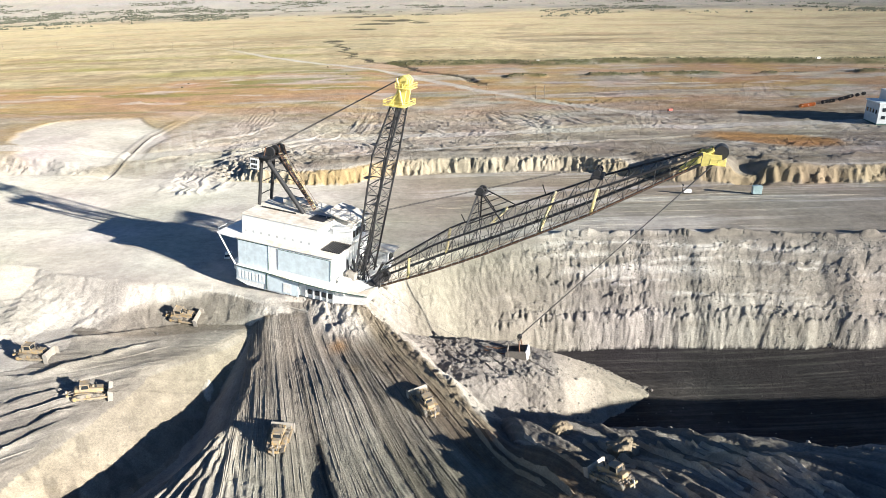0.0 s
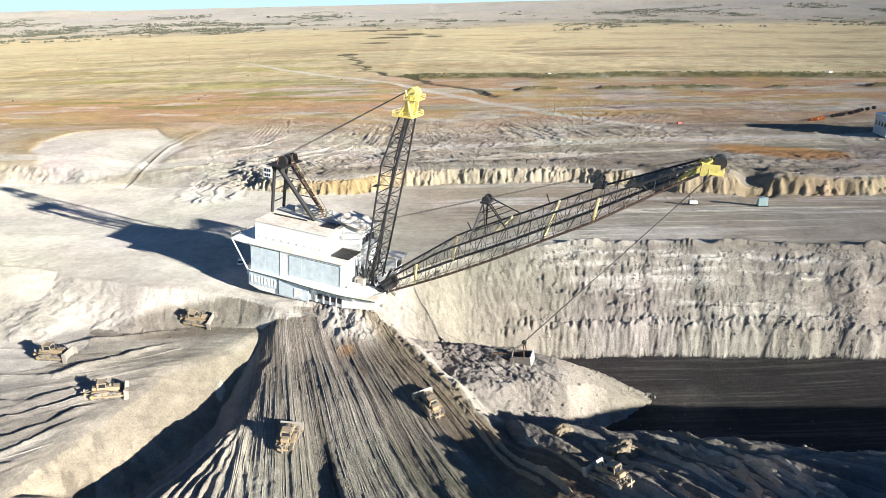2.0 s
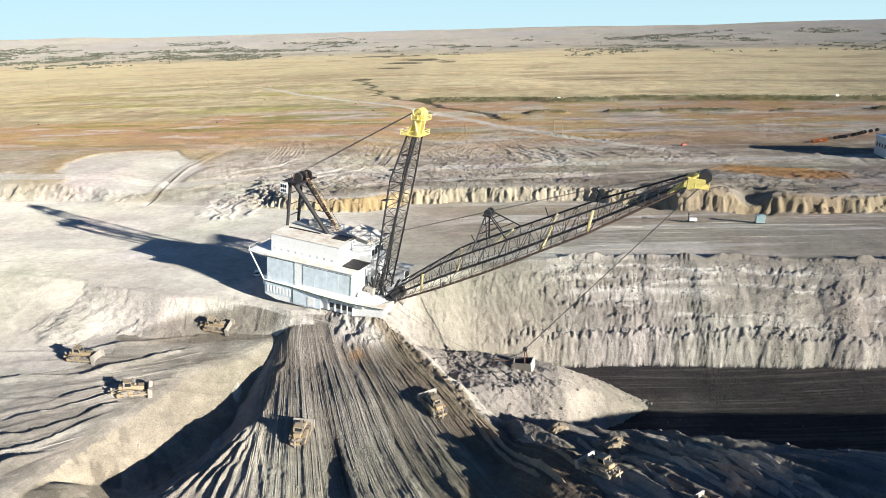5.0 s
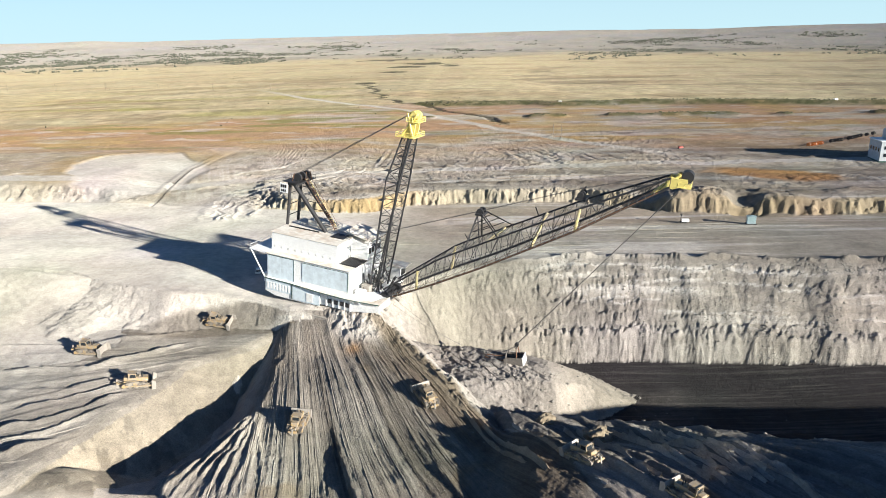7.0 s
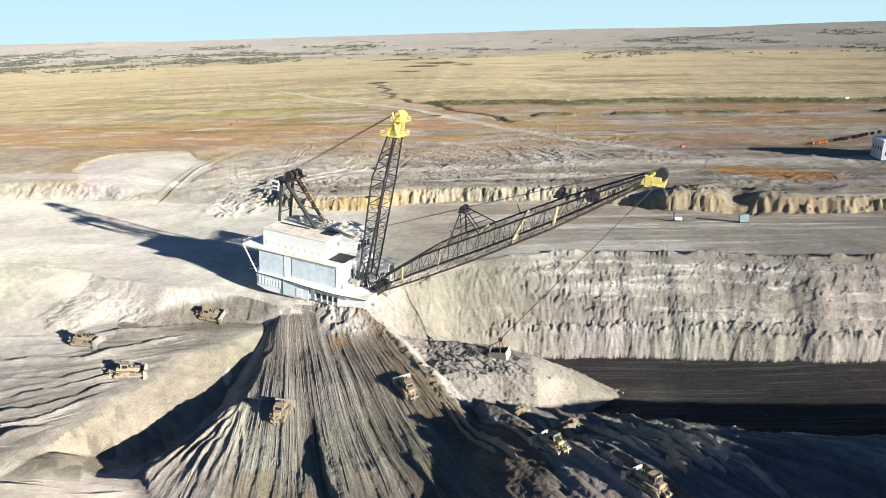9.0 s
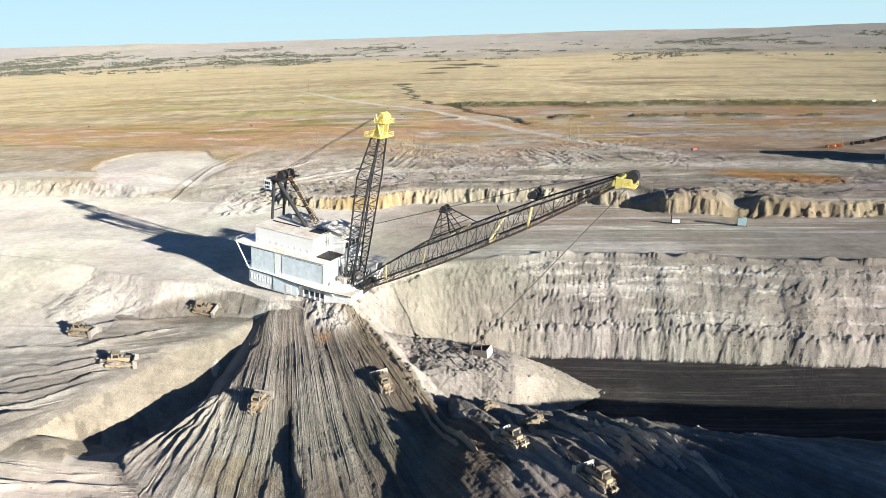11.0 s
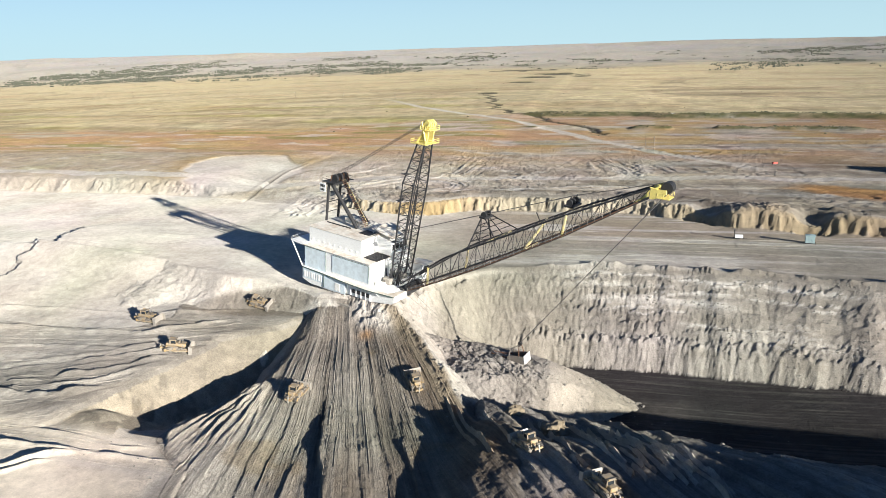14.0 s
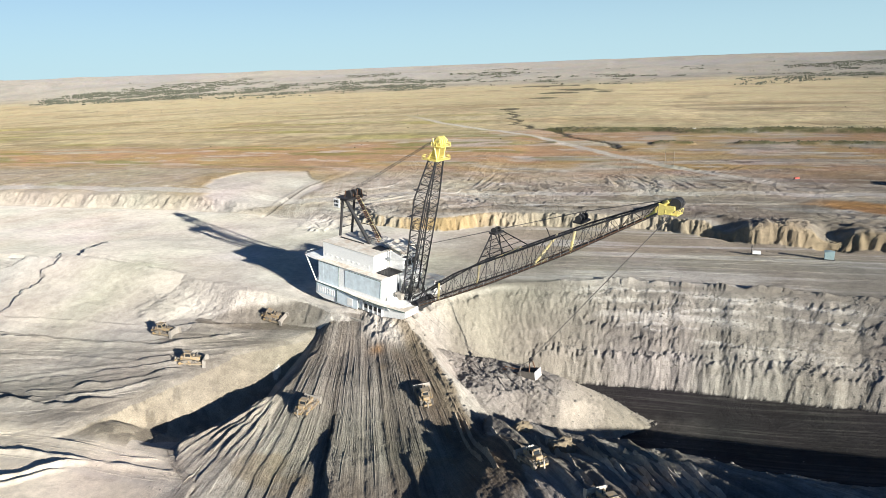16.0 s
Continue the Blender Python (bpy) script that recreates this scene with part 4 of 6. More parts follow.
def make_land():
    u = np.concatenate((-440 - 60 * (1.25 ** np.arange(14, 0, -1) - 1) * 2, np.arange(-440, -150, 0.9), np.arange(-150, 150, 0.56), np.arange(150, 284, 0.9), 284 + 60 * (1.25 ** np.arange(1, 15) - 1) * 2))
    rows = [-500, -400, -300, -200, -120, -60, -20, 10, 30, 45]
    y = 56.0
    while y < 4690:
        rows.append(y)
        step = 0.42 if 84 < y < 215 else 0.6 if y < 292 else 0.42 if y < 345 else (y * y) / (1250 * 84) * (0.55 if y < 560 else 0.75)
        y += min(max(step, 0.42), 60)
    v = np.array(rows + [4700.0])
    uu, vv = np.meshgrid(u, v)
    x = (uu * np.maximum(0.4, (vv + 60) / 400)).ravel()
    y = vv.ravel()
    w = ss(600, 1800, y) / np.sqrt(1 + (x / np.maximum(y, 1)) ** 2) + 1 - ss(600, 1800, y)
    z, kinds = land(x, y)
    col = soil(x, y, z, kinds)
    nu, nv = len(u), len(v)
    me = bpy.data.meshes.new("ground")
    me.vertices.add(nu * nv)
    me.vertices.foreach_set("co", np.stack((x * w, y * w, z), -1).astype(np.float32).ravel())
    i = (np.arange(nv - 1)[:, None] * nu + np.arange(nu - 1)[None, :]).ravel()
    quads = np.stack((i, i + 1, i + nu + 1, i + nu), -1).astype(np.int32)
    me.loops.add(quads.size)
    me.loops.foreach_set("vertex_index", quads.ravel())
    me.polygons.add(len(quads))
    me.polygons.foreach_set("loop_start", np.arange(0, quads.size, 4, dtype=np.int32))
    me.polygons.foreach_set("use_smooth", np.ones(len(quads), dtype=bool))
    me.update(calc_edges=True)
    at = me.attributes.new("soil", "FLOAT_COLOR", "POINT")
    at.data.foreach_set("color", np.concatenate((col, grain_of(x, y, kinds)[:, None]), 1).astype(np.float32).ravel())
    lay = me.attributes.new("lay", "FLOAT_VECTOR", "POINT")
    lay.data.foreach_set("vector", lanes_of(x, y, kinds).astype(np.float32).ravel())
    me.materials.append(EARTH)
    return tagged(new("ground", me), "open coal pit in dry prairie with graded spoil", "ground", kind="structure")


ground = make_land()


# ---- building helpers ----
def thing(name, m, label, category, group="", kind=""):
    e = tagged(new(name), label, category, group, kind)
    e.matrix_world = m
    return e


def part(name, bm, mat, parent, label=""):
    me = bpy.data.meshes.new(name)
    bm.to_mesh(me)
    bm.free()
    me.materials.append(mat)
    ob = new(name, me)
    ob.parent = parent
    if label:
        tagged(ob, label)
    return ob


def box(bm, lo, hi, turn=None):
    """Adds a box between two corners, its edges broken by a small bevel."""
    lo, hi = Vector(lo), Vector(hi)
    made = bmesh.ops.create_cube(bm, size=1.0, matrix=(turn or Matrix()) @ Matrix.Translation((lo + hi) / 2) @ Matrix.Diagonal((*(hi - lo), 1)))
    return made["verts"]


def soft_box(lo, hi, r=0.05):
    bm = bmesh.new()
    box(bm, lo, hi)
    bmesh.ops.bevel(bm, geom=bm.edges[:], offset=r, segments=1, affect="EDGES")
    return bm


def tube(bm, p, q, r, sides=6, r2=None):
    """Adds a closed bar from p to q."""
    p, q = Vector(p), Vector(q)
    d = q - p
    m = Matrix.Translation((p + q) / 2) @ d.to_track_quat("Z", "Y").to_matrix().to_4x4()
    bmesh.ops.create_cone(bm, cap_ends=True, segments=sides, radius1=r, radius2=r if r2 is None else r2, depth=d.length, matrix=m)


def bar(p, q, r, sides=6, r2=None):
    bm = bmesh.new()
    tube(bm, p, q, r, sides, r2)
    return bm


def prism(pts, y0, y1):
    """A solid from an outline in x, z drawn between y0 and y1."""
    bm = bmesh.new()
    a = [bm.verts.new((x, y0, z)) for x, z in pts]
    b = [bm.verts.new((x, y1, z)) for x, z in pts]
    n = len(pts)
    bm.faces.new(a)
    bm.faces.new(b[::-1])
    for i in range(n):
        bm.faces.new((a[i], b[i], b[(i + 1) % n], a[(i + 1) % n]))
    bmesh.ops.recalc_face_normals(bm, faces=bm.faces)
    return bm


def pipe(pts, r, sides=6, up=(0, 0, 1)):
    """One unbroken bar along a line of points."""
    bm = bmesh.new()
    rings = []
    for i, p in enumerate(pts):
        d = (Vector(pts[min(i + 1, len(pts) - 1)]) - Vector(pts[max(i - 1, 0)])).normalized()
        u = d.cross(Vector(up)).normalized() if abs(d.dot(Vector(up))) < 0.99 else Vector((0, 1, 0))
        v = u.cross(d)
        rings.append([bm.verts.new(Vector(p) + r * (math.cos(a) * u + math.sin(a) * v)) for a in (2 * math.pi * j / sides for j in range(sides))])
    for a, b in zip(rings, rings[1:]):
        for j in range(sides):
            bm.faces.new((a[j], a[(j + 1) % sides], b[(j + 1) % sides], b[j]))
    bm.faces.new(rings[0][::-1])
    bm.faces.new(rings[-1])
    bmesh.ops.recalc_face_normals(bm, faces=bm.faces)
    return bm


def at(p, q, t):
    return Vector(p) + (Vector(q) - Vector(p)) * t


def bend(pts, t):
    """A point on a polyline, by its x."""
    xs = [p[0] for p in pts]
    return Vector((t, float(np.interp(t, xs, [p[1] for p in pts])), float(np.interp(t, xs, [p[2] for p in pts]))))


# ---- the dragline ----
DRAG = pose(-42, 200, 0.2) @ pose(0, 0, 0, 0, 0, -21.0) @ pose(0, 0, 0, 0, 6.0, 0)


def dragline():
    top = thing("dragline", DRAG, "huge white walking dragline with black lattice boom on bench", "dragline")
    # circular tub and walking shoes
    bm = bmesh.new()
    tube(bm, (0, 0.5, -4.2), (0, 0.5, -1.0), 11.5, 40)
    tube(bm, (0, 0.5, -1.0), (0, 0.5, 0.0), 10.5, 40)
    part("tub", bm, RUST, top, "round rusty steel base tub")
    for y in (-15.8, 13.3):
        bm = prism([(-11, -3.6), (11, -3.6), (12.5, -2.4), (12, -1.6), (-12, -1.6), (-12.5, -2.4)], y, y + 3.4)
        part("walking_shoe", bm, STEEL, top, "long dusty steel walking shoe")
    # machinery house: lower body, flared skirt, roof, upper block
    house = part("house", soft_box((-15, -11.4, 6.2), (17, 12.6, 14.6), 0.12), WHITE, top, "white machinery house")
    part("house_roof", soft_box((-15.3, -11.8, 14.6), (17.2, 13, 14.95), 0.08), DIRTY_ROOF, house, "dusty stained flat roof")
    skirt = prism([(-15, 6.2), (-15, 1.6), (-11, 0.4), (5.4, 0.2), (5.4, 6.2)], -12.6, 12.8)
    part("skirt", skirt, WHITE, house)
    part("front_skirt", prism([(5.4, 6.2), (5.4, 1.0), (17.5, 1.0), (27.4, 2.8), (28.6, 3.6), (28.4, 5.6), (17.5, 6.2)], -12.0, -4.5), WHITE, house)
    part("rear_ballast", prism([(-18.2, 6.0), (-18.2, 3.0), (-15, 1.8), (-15, 6.0)], -9, 10), WHITE, house)
    for lo, hi in (((-14.7, -11.55, 6.3), (-4.2, -11.38, 14.3)), ((-1.0, -11.55, 7.4), (16.4, -11.38, 14.0))):
        panel = part("side_panel", soft_box(lo, hi, 0.05), PALE_BLUE, house, "pale blue cladding panel")
        bm = bmesh.new()
        a, b = Vector(lo), Vector(hi)
        for p, q in (((a.x, b.z), (b.x, b.z)), ((b.x, a.z), (b.x, b.z))):
            tube(bm, (p[0], -11.56, p[1]), (q[0], -11.56, q[1]), 0.09, 4)
        part("panel_trim", bm, GREEN, panel, "dark green edge strip")
        for i in range(1, 4):
            x = a.x + (b.x - a.x) * i / 4
            part("seam", soft_box((x - 0.02, -11.57, a.z + 0.1), (x + 0.02, -11.54, b.z - 0.1), 0.005), PALE_BLUE, panel)
    # rear wall below the panel comes out flush with the skirt
    part("rear_side", prism([(-15, 1.8), (-4.1, 0.9), (-4.1, 6.3), (-15, 6.3)], -12.62, -11.3), WHITE, house)
    for lo, hi in (((-14.6, -12.75, 2.1), (-4.3, -12.6, 6.0)), ((-3.9, -12.85, 0.7), (6.6, -12.55, 5.6))):
        part("skirt_panel", soft_box(lo, hi, 0.05), PALE_BLUE, house, "pale blue lower panel")
    for i in range(8):
        part("louver", soft_box((-14.0 + i * 1.2, -12.85, 2.7), (-13.3 + i * 1.2, -12.72, 5.0), 0.03), WHITE, house, "white ventilation louver")
    part("skirt_seam", soft_box((-4.22, -12.9, 0.8), (-4.0, -12.7, 6.0), 0.03), GREEN, house, "dark green upright strip")
    part("access_door", soft_box((1.6, -12.96, 1.2), (4.2, -12.8, 4.2), 0.06), WHITE, house, "small white access hatch")
    # solid black slabs stand for the shade inside open frame bays
    for x in (9.6, 12.0, 14.2, 16.2):
        part("frame_bay_shade", soft_box((x, -12.42, 2.4), (x + 1.3, -12.2, 3.9), 0.05), BLACK, house, "black slab standing for shade in a frame bay")
    for x in (8.8, 11.3, 13.6, 15.8, 17.8):
        part("stiffener", soft_box((x, -12.5, 1.2), (x + 0.3, -12.1, 5.6), 0.03), WHITE, house)
    # outside deck that widens towards the front, with a dark green edge
    bm = bmesh.new()
    plan = ((-4.0, -11.42), (-4.0, -12.9), (6.8, -13.7), (17.5, -14.0), (28.8, -12.4), (28.8, -4.6), (25.2, -11.42))
    low, high = [bm.verts.new((*p, 5.75)) for p in plan], [bm.verts.new((*p, 6.1)) for p in plan]
    bm.faces.new(low)
    bm.faces.new(high)
    for i in range(len(plan)):
        j = (i + 1) % len(plan)
        bm.faces.new((low[i], low[j], high[j], high[i]))
    bmesh.ops.recalc_face_normals(bm, faces=bm.faces)
    deck = part("walkway", bm, DIRTY_ROOF, top, "dusty deck along the house side")
    part("deck_edge", pipe([(-15.1, -12.78, 6.2), (-4.0, -12.98, 6.1), (6.8, -13.78, 6.0), (17.5, -14.08, 5.95), (28.8, -12.48, 5.85)], 0.17, 4), GREEN, deck, "dark green deck edge")
    for i in range(6):
        f = (i + 0.5) / 6
        part("deck_bracket", bar((8 + 15 * f, -12.2, 4.4), (8 + 15 * f, -13.7, 5.75), 0.12, 4), WHITE, deck)
    fore = part("front_deck", soft_box((16.9, -11.6, 5.2), (25.6, 11.8, 6.1), 0.15), WHITE, top, "white front deck ahead of the house")
    for y in (-8.5, -4, 4.5, 9):
        part("winch_box", soft_box((18, y - 1.2, 6.1), (21.2, y + 1.2, 8.2 + 0.3 * math.sin(y)), 0.15), WHITE if abs(y) > 6 else STEEL, fore)
    # rear balcony that juts out at roof height
    bal = part("rear_balcony", prism([(-22, 14.8), (-22, 15.2), (-15, 15.2), (-15, 14.4)], -11.6, 12.6), WHITE, top, "white balcony at the back of the house")
    for y in (-11.3, 0, 12.2):
        part("balcony_brace", bar((-21.6, y, 14.8), (-15.2, y, 4.2), 0.22, 6), WHITE, bal)
        part("balcony_post", bar((-21.7, y, 15.2), (-21.7, y, 16.4), 0.05, 4), WHITE, bal)
    part("balcony_rail", bar((-21.7, -11.4, 16.4), (-21.7, 12.4, 16.4), 0.05, 4), WHITE, bal)
    up = part("upper_house", soft_box((-15, -8.8, 14.9), (10.7, 9.8, 21.4), 0.12), WHITE, top, "white upper machinery block")
    part("upper_roof", soft_box((-15.2, -9.0, 21.4), (10.9, 10.0, 21.7), 0.06), DIRTY_ROOF, up, "rust-stained dusty roof")
    for i in range(9):
        part("vent_hood", prism([(-13.4 + i * 2.7, 16.5), (-13.4 + i * 2.7, 17.0), (-12.8 + i * 2.7, 17.0), (-12.8 + i * 2.7, 16.5)], -8.98, -8.78), WHITE, up)
    bm = prism([(10.7, 14.9), (10.7, 21.4), (17.0, 20.0), (17.0, 14.9)], 0.5, 10.0)
    front = part("front_cabin", bm, WHITE, up, "white cabin with dark windows")
    for y in (1.2, 3.4, 5.6, 7.8):
        part("window", soft_box((16.98, y, 16.8), (17.08, y + 1.6, 18.9), 0.02), GLASS, front, "dark cabin window")
    part("cabin_roof", prism([(8.0, 23.4), (8.0, 23.7), (18.0, 22.0), (18.0, 21.7)], 0.2, 11.2), DIRTY_ROOF, front, "raised pale roof sheet")
    for x, y in ((8.4, 0.6), (8.4, 10.6), (17.4, 0.6), (17.4, 10.6)):
        part("roof_post", bar((x, y, 20.0), (x, y, 22.2), 0.12, 5), WHITE, front)
    # black slab on the closed roof, in place of a hatch's inner shade
    part("roof_hatch_shade", soft_box((4.6, -3.0, 21.7), (9.4, 1.5, 21.95), 0.05), BLACK, up, "black slab standing for shade in an open roof hatch")
    part("slant_roof", prism([(-9, 21.7), (7.5, 21.7), (7.5, 22.2), (-9, 23.6)], 4.5, 9.6), DIRTY_ROOF, up, "low pitched roof over the winches")
    part("roof_duct", soft_box((-13, -1.4, 21.7), (-1, -1.0, 22.1), 0.05), BLACK, up)
    # operator cab on the far front corner
    cab = part("operator_cab", soft_box((20.0, 9.0, 6.2), (25.5, 13.6, 11.0), 0.2), WHITE, top, "white operator cab")
    part("window", soft_box((25.4, 9.5, 8.0), (25.6, 13.1, 10.4), 0.04), GLASS, cab)
    part("awning", prism([(19.4, 11.0), (19.4, 11.3), (27.4, 11.8), (27.4, 11.5)], 8.4, 14.2), DIRTY_ROOF, cab)
    gear(top)
    tower(top)
    mast(top)
    boom(top)
    return top


def gear(top):
    """Black machinery between house front and boom foot."""
    fr = part("boom_foot_frame", soft_box((19.5, -5.5, 2.4), (26.6, 6.5, 5.4), 0.2), BLACK, top, "black steel boom foot frame")
    rng = random.Random(4)
    for i in range(26):
        x, y = rng.uniform(17.6, 25), rng.uniform(-5.5, 8)
        bm = bmesh.new()
        tube(bm, (x, y, 5.2), (x + rng.uniform(-3, 3), y + rng.uniform(-2, 2), rng.uniform(7.5, 12)), rng.uniform(0.1, 0.28), 5)
        part("linkage", bm, BLACK, fr)
    for y in (-4.2, 5.2):
        bm = bmesh.new()
        tube(bm, (26.2, y - 0.8, 5.0), (26.2, y + 0.8, 5.0), 1.9, 18)
        part("fairlead_sheave", bm, BLACK, fr)
        bm = bmesh.new()
        tube(bm, (24.8, y - 0.5, 3.0), (28.0, y - 0.5, 1.2), 0.8, 8)
        part("fairlead", bm, STEEL, fr)
    for i in range(9):
        part("roof_grating", soft_box((11.4 + i * 0.7, -8.0, 15.0), (11.8 + i * 0.7, -0.5, 15.4), 0.03), BLACK, fr)


def tower(top):
    """Black A-frame on the roof with the square sign."""
    head = part("gantry_tower", soft_box((-14.2, -0.6, 36.2), (-10.6, 8.4, 37.4), 0.15), BLACK, top, "black steel A-frame on the roof")
    for y in (0.6, 7.2):
        part("post", bar((-15.0, y, 21.6), (-13.8, y, 36.8), 0.52, 10), BLACK, head)
        part("back_stay", bar((-12.2, y, 36.6), (0.6, y, 21.6), 0.72, 12), BLACK, head)
    for i in range(3):
        z = 25 + 4 * i
        x = -15 + 1.2 * (z - 21.6) / 15.2
        part("cross_tie", bar((x, 0.6, z), (x, 7.2, z), 0.16, 5), BLACK, head)
    for i in range(6):
        a, b = at((-12.2, 0.6, 36.6), (0.6, 0.6, 21.6), i / 6), at((-12.2, 7.2, 36.6), (0.6, 7.2, 21.6), (i + 1) / 6)
        part("cross_brace", bar(a, b, 0.13, 5), BLACK, head)
    # stair that runs down the stay, paint worn to tan
    stair = part("stair", bar((-9.6, 3.2, 38.4), (2.6, 3.2, 22.2), 0.16, 4), RUST, head, "rusty stair down the A-frame")
    part("stringer", bar((-9.6, 5.0, 38.4), (2.6, 5.0, 22.2), 0.16, 4), OLD_YELLOW, stair)
    for k, y in ((0, 3.2), (1, 5.0)):
        part("hand_rail", bar((-9.2, y, 39.5), (3.0, y, 23.3), 0.07, 4), RUST, stair)
    for i in range(26):
        p = at((-9.6, 3.2, 38.4), (2.6, 3.2, 22.2), (i + 0.5) / 26)
        part("tread", soft_box((p.x - 0.3, 3.2, p.z - 0.05), (p.x + 0.3, 5.0, p.z + 0.05), 0.01), RUST if i % 4 else OLD_YELLOW, stair)
    deck = part("head_deck", soft_box((-15.6, -1.6, 37.4), (-9.0, 9.2, 37.6), 0.03), BLACK, head)
    for x, y in ((-15.4, -1.4), (-12.3, -1.4), (-9.2, -1.4), (-15.4, 3.5), (-15.4, 9), (-12.3, 9), (-9.2, 9)):
        part("rail_post", bar((x, y, 37.6), (x, y, 38.8), 0.06, 4), BLACK, deck)
    for p, q in (((-15.4, -1.4, 38.8), (-9.2, -1.4, 38.8)), ((-15.4, -1.4, 38.8), (-15.4, 9, 38.8)), ((-15.4, 9, 38.8), (-9.2, 9, 38.8))):
        part("hand_rail", bar(p, q, 0.06, 4), BLACK, deck)
    for y in (1.2, 3.9, 6.6):
        bm = bmesh.new()
        tube(bm, (-11.2, y - 0.4, 38.9), (-11.2, y + 0.4, 38.9), 1.5, 16)
        part("sheave", bm, BLACK, head, "large rope sheave")
    for i in range(5):
        part("sheave_bracket", bar((-13 + i, 0.5 + 1.5 * i, 37.4), (-12.4 + i * 0.6, 0.8 + 1.5 * i, 40.2), 0.2, 5), RUST, head)
    sign = part("sign", soft_box((-16.4, -1.75, 33.6), (-13.4, -1.5, 36.9), 0.05), WHITE, head, "square white name sign")
    for lo, hi in (((-16.0, 35.4), (-15.4, 36.4)), ((-15.2, 35.4), (-14.6, 36.4)), ((-14.4, 35.4), (-13.8, 36.4)), ((-15.9, 34.0), (-15.4, 34.8)), ((-15.2, 34.0), (-14.7, 34.8)), ((-14.5, 34.0), (-14.0, 34.8))):
        part("sign_mark", soft_box((lo[0], -1.82, lo[1]), (hi[0], -1.74, hi[1]), 0.02), BLACK, sign)
    for x in (-15.8, -14):
        part("sign_arm", bar((x, -1.5, 35), (x + 0.8, 0.4, 35), 0.08, 4), BLACK, sign)


def truss(parent, corner, stations, chord_r, lace_r, mat, names=("chord", "lacing"), diagonals=True):
    """A four-chord lattice: corner(k, s) gives chord k at station s."""
    for k in range(4):
        part(names[0], pipe([corner(k, s) for s in stations], chord_r[k]), mat, parent)
    for i, (a, b) in enumerate(zip(stations, stations[1:])):
        for k in range(4):
            n = (k + 1) % 4
            part(names[1], bar(corner(k, b), corner(n, b), lace_r, 4), mat, parent)
            if diagonals:
                p, q = (k, n) if i % 2 else (n, k)
                part(names[1], bar(corner(p, a), corner(q, b), lace_r, 4), mat, parent)


def mast(top):
    low = ((20.2, -3.6, 5.0), (22.6, -3.2, 5.0), (22.6, 5.0, 5.0), (20.2, 5.4, 5.0))
    mid = ((25.2, -5.2, 45.0), (29.4, -4.6, 45.0), (29.4, 3.6, 45.0), (25.2, 4.2, 45.0))
    tip = ((29.2, -3.4, 59.0), (32.2, -3.2, 59.0), (32.2, 1.0, 59.0), (29.2, 1.2, 59.0))
    ob = part("mast", soft_box((19.4, -4.6, 4.4), (23.4, 6.4, 5.2), 0.15), BLACK, top, "tall black lattice mast with yellow head")

    def corner(k, s):
        return at(low[k], mid[k], s / 0.74) if s < 0.74 else at(mid[k], tip[k], (s - 0.74) / 0.26)
    truss(ob, corner, [i / 19 for i in range(20)], (0.30, 0.30, 0.30, 0.30), 0.11, BLACK)
    # inner ladder and cable tray
    for dy in (-0.6, 0.6):
        part("ladder_rail", bar((20.2, 1 + dy, 5), (30.6, -1 + dy, 59), 0.22, 4), BLACK, ob)
    for i in range(54):
        p = at((20.2, 1, 5), (30.6, -1, 59), i / 54)
        part("rung", bar(p + Vector((0, -0.6, 0)), p + Vector((0, 0.6, 0)), 0.06, 4), BLACK, ob)
    for s, k in ((0.33, 0), (0.42, 3), (0.62, 0), (0.80, 0), (0.86, 3)):
        p = corner(k, s)
        part("rest_platform", soft_box((p.x - 1.3, p.y - 1.2, p.z), (p.x + 0.4, p.y + 1.2, p.z + 0.15), 0.02), BLACK, ob)
        part("platform_rail", bar((p.x - 1.2, p.y - 1.1, p.z + 1.1), (p.x - 1.2, p.y + 1.1, p.z + 1.1), 0.06, 4), BLACK, ob)
    # yellow head
    head = part("mast_head", prism([(28.6, 59.0), (32.4, 59.0), (32.9, 61.5), (33.4, 66.4), (32.2, 67.2), (31.2, 66.0), (30.2, 62.0)], -2.9, -2.4), YELLOW, ob, "yellow sheave head on the mast")
    part("cheek_plate", prism([(28.6, 59.0), (32.4, 59.0), (32.9, 61.5), (33.4, 66.4), (32.2, 67.2), (31.2, 66.0), (30.2, 62.0)], 0.2, 0.7), YELLOW, head)
    part("head_deck", soft_box((27.6, -5.2, 59.2), (33.8, 2.8, 59.4), 0.03), YELLOW, head)
    part("upper_deck", soft_box((30.2, -3.8, 63.8), (34.4, 1.8, 64.0), 0.03), YELLOW, head)
    for z, x0, x1, y0, y1 in ((59.4, 27.7, 33.7, -5.1, 2.7), (64.0, 30.3, 34.3, -3.7, 1.7)):
        for x, y in ((x0, y0), (x1, y0), (x0, y1), (x1, y1), ((x0 + x1) / 2, y0), ((x0 + x1) / 2, y1)):
            part("rail_post", bar((x, y, z), (x, y, z + 1.2), 0.09, 4), YELLOW, head)
        for p, q in (((x0, y0), (x1, y0)), ((x1, y0), (x1, y1)), ((x1, y1), (x0, y1)), ((x0, y1), (x0, y0))):
            part("hand_rail", bar((*p, z + 1.2), (*q, z + 1.2), 0.09, 4), YELLOW, head)
            part("knee_rail", bar((*p, z + 0.6), (*q, z + 0.6), 0.07, 4), YELLOW, head)
    for y in (-2.0, -1.0, 0.0):
        bm = bmesh.new()
        tube(bm, (32.0, y - 0.3, 65.4), (32.0, y + 0.3, 65.4), 1.7, 18)
        part("sheave", bm, YELLOW, head)
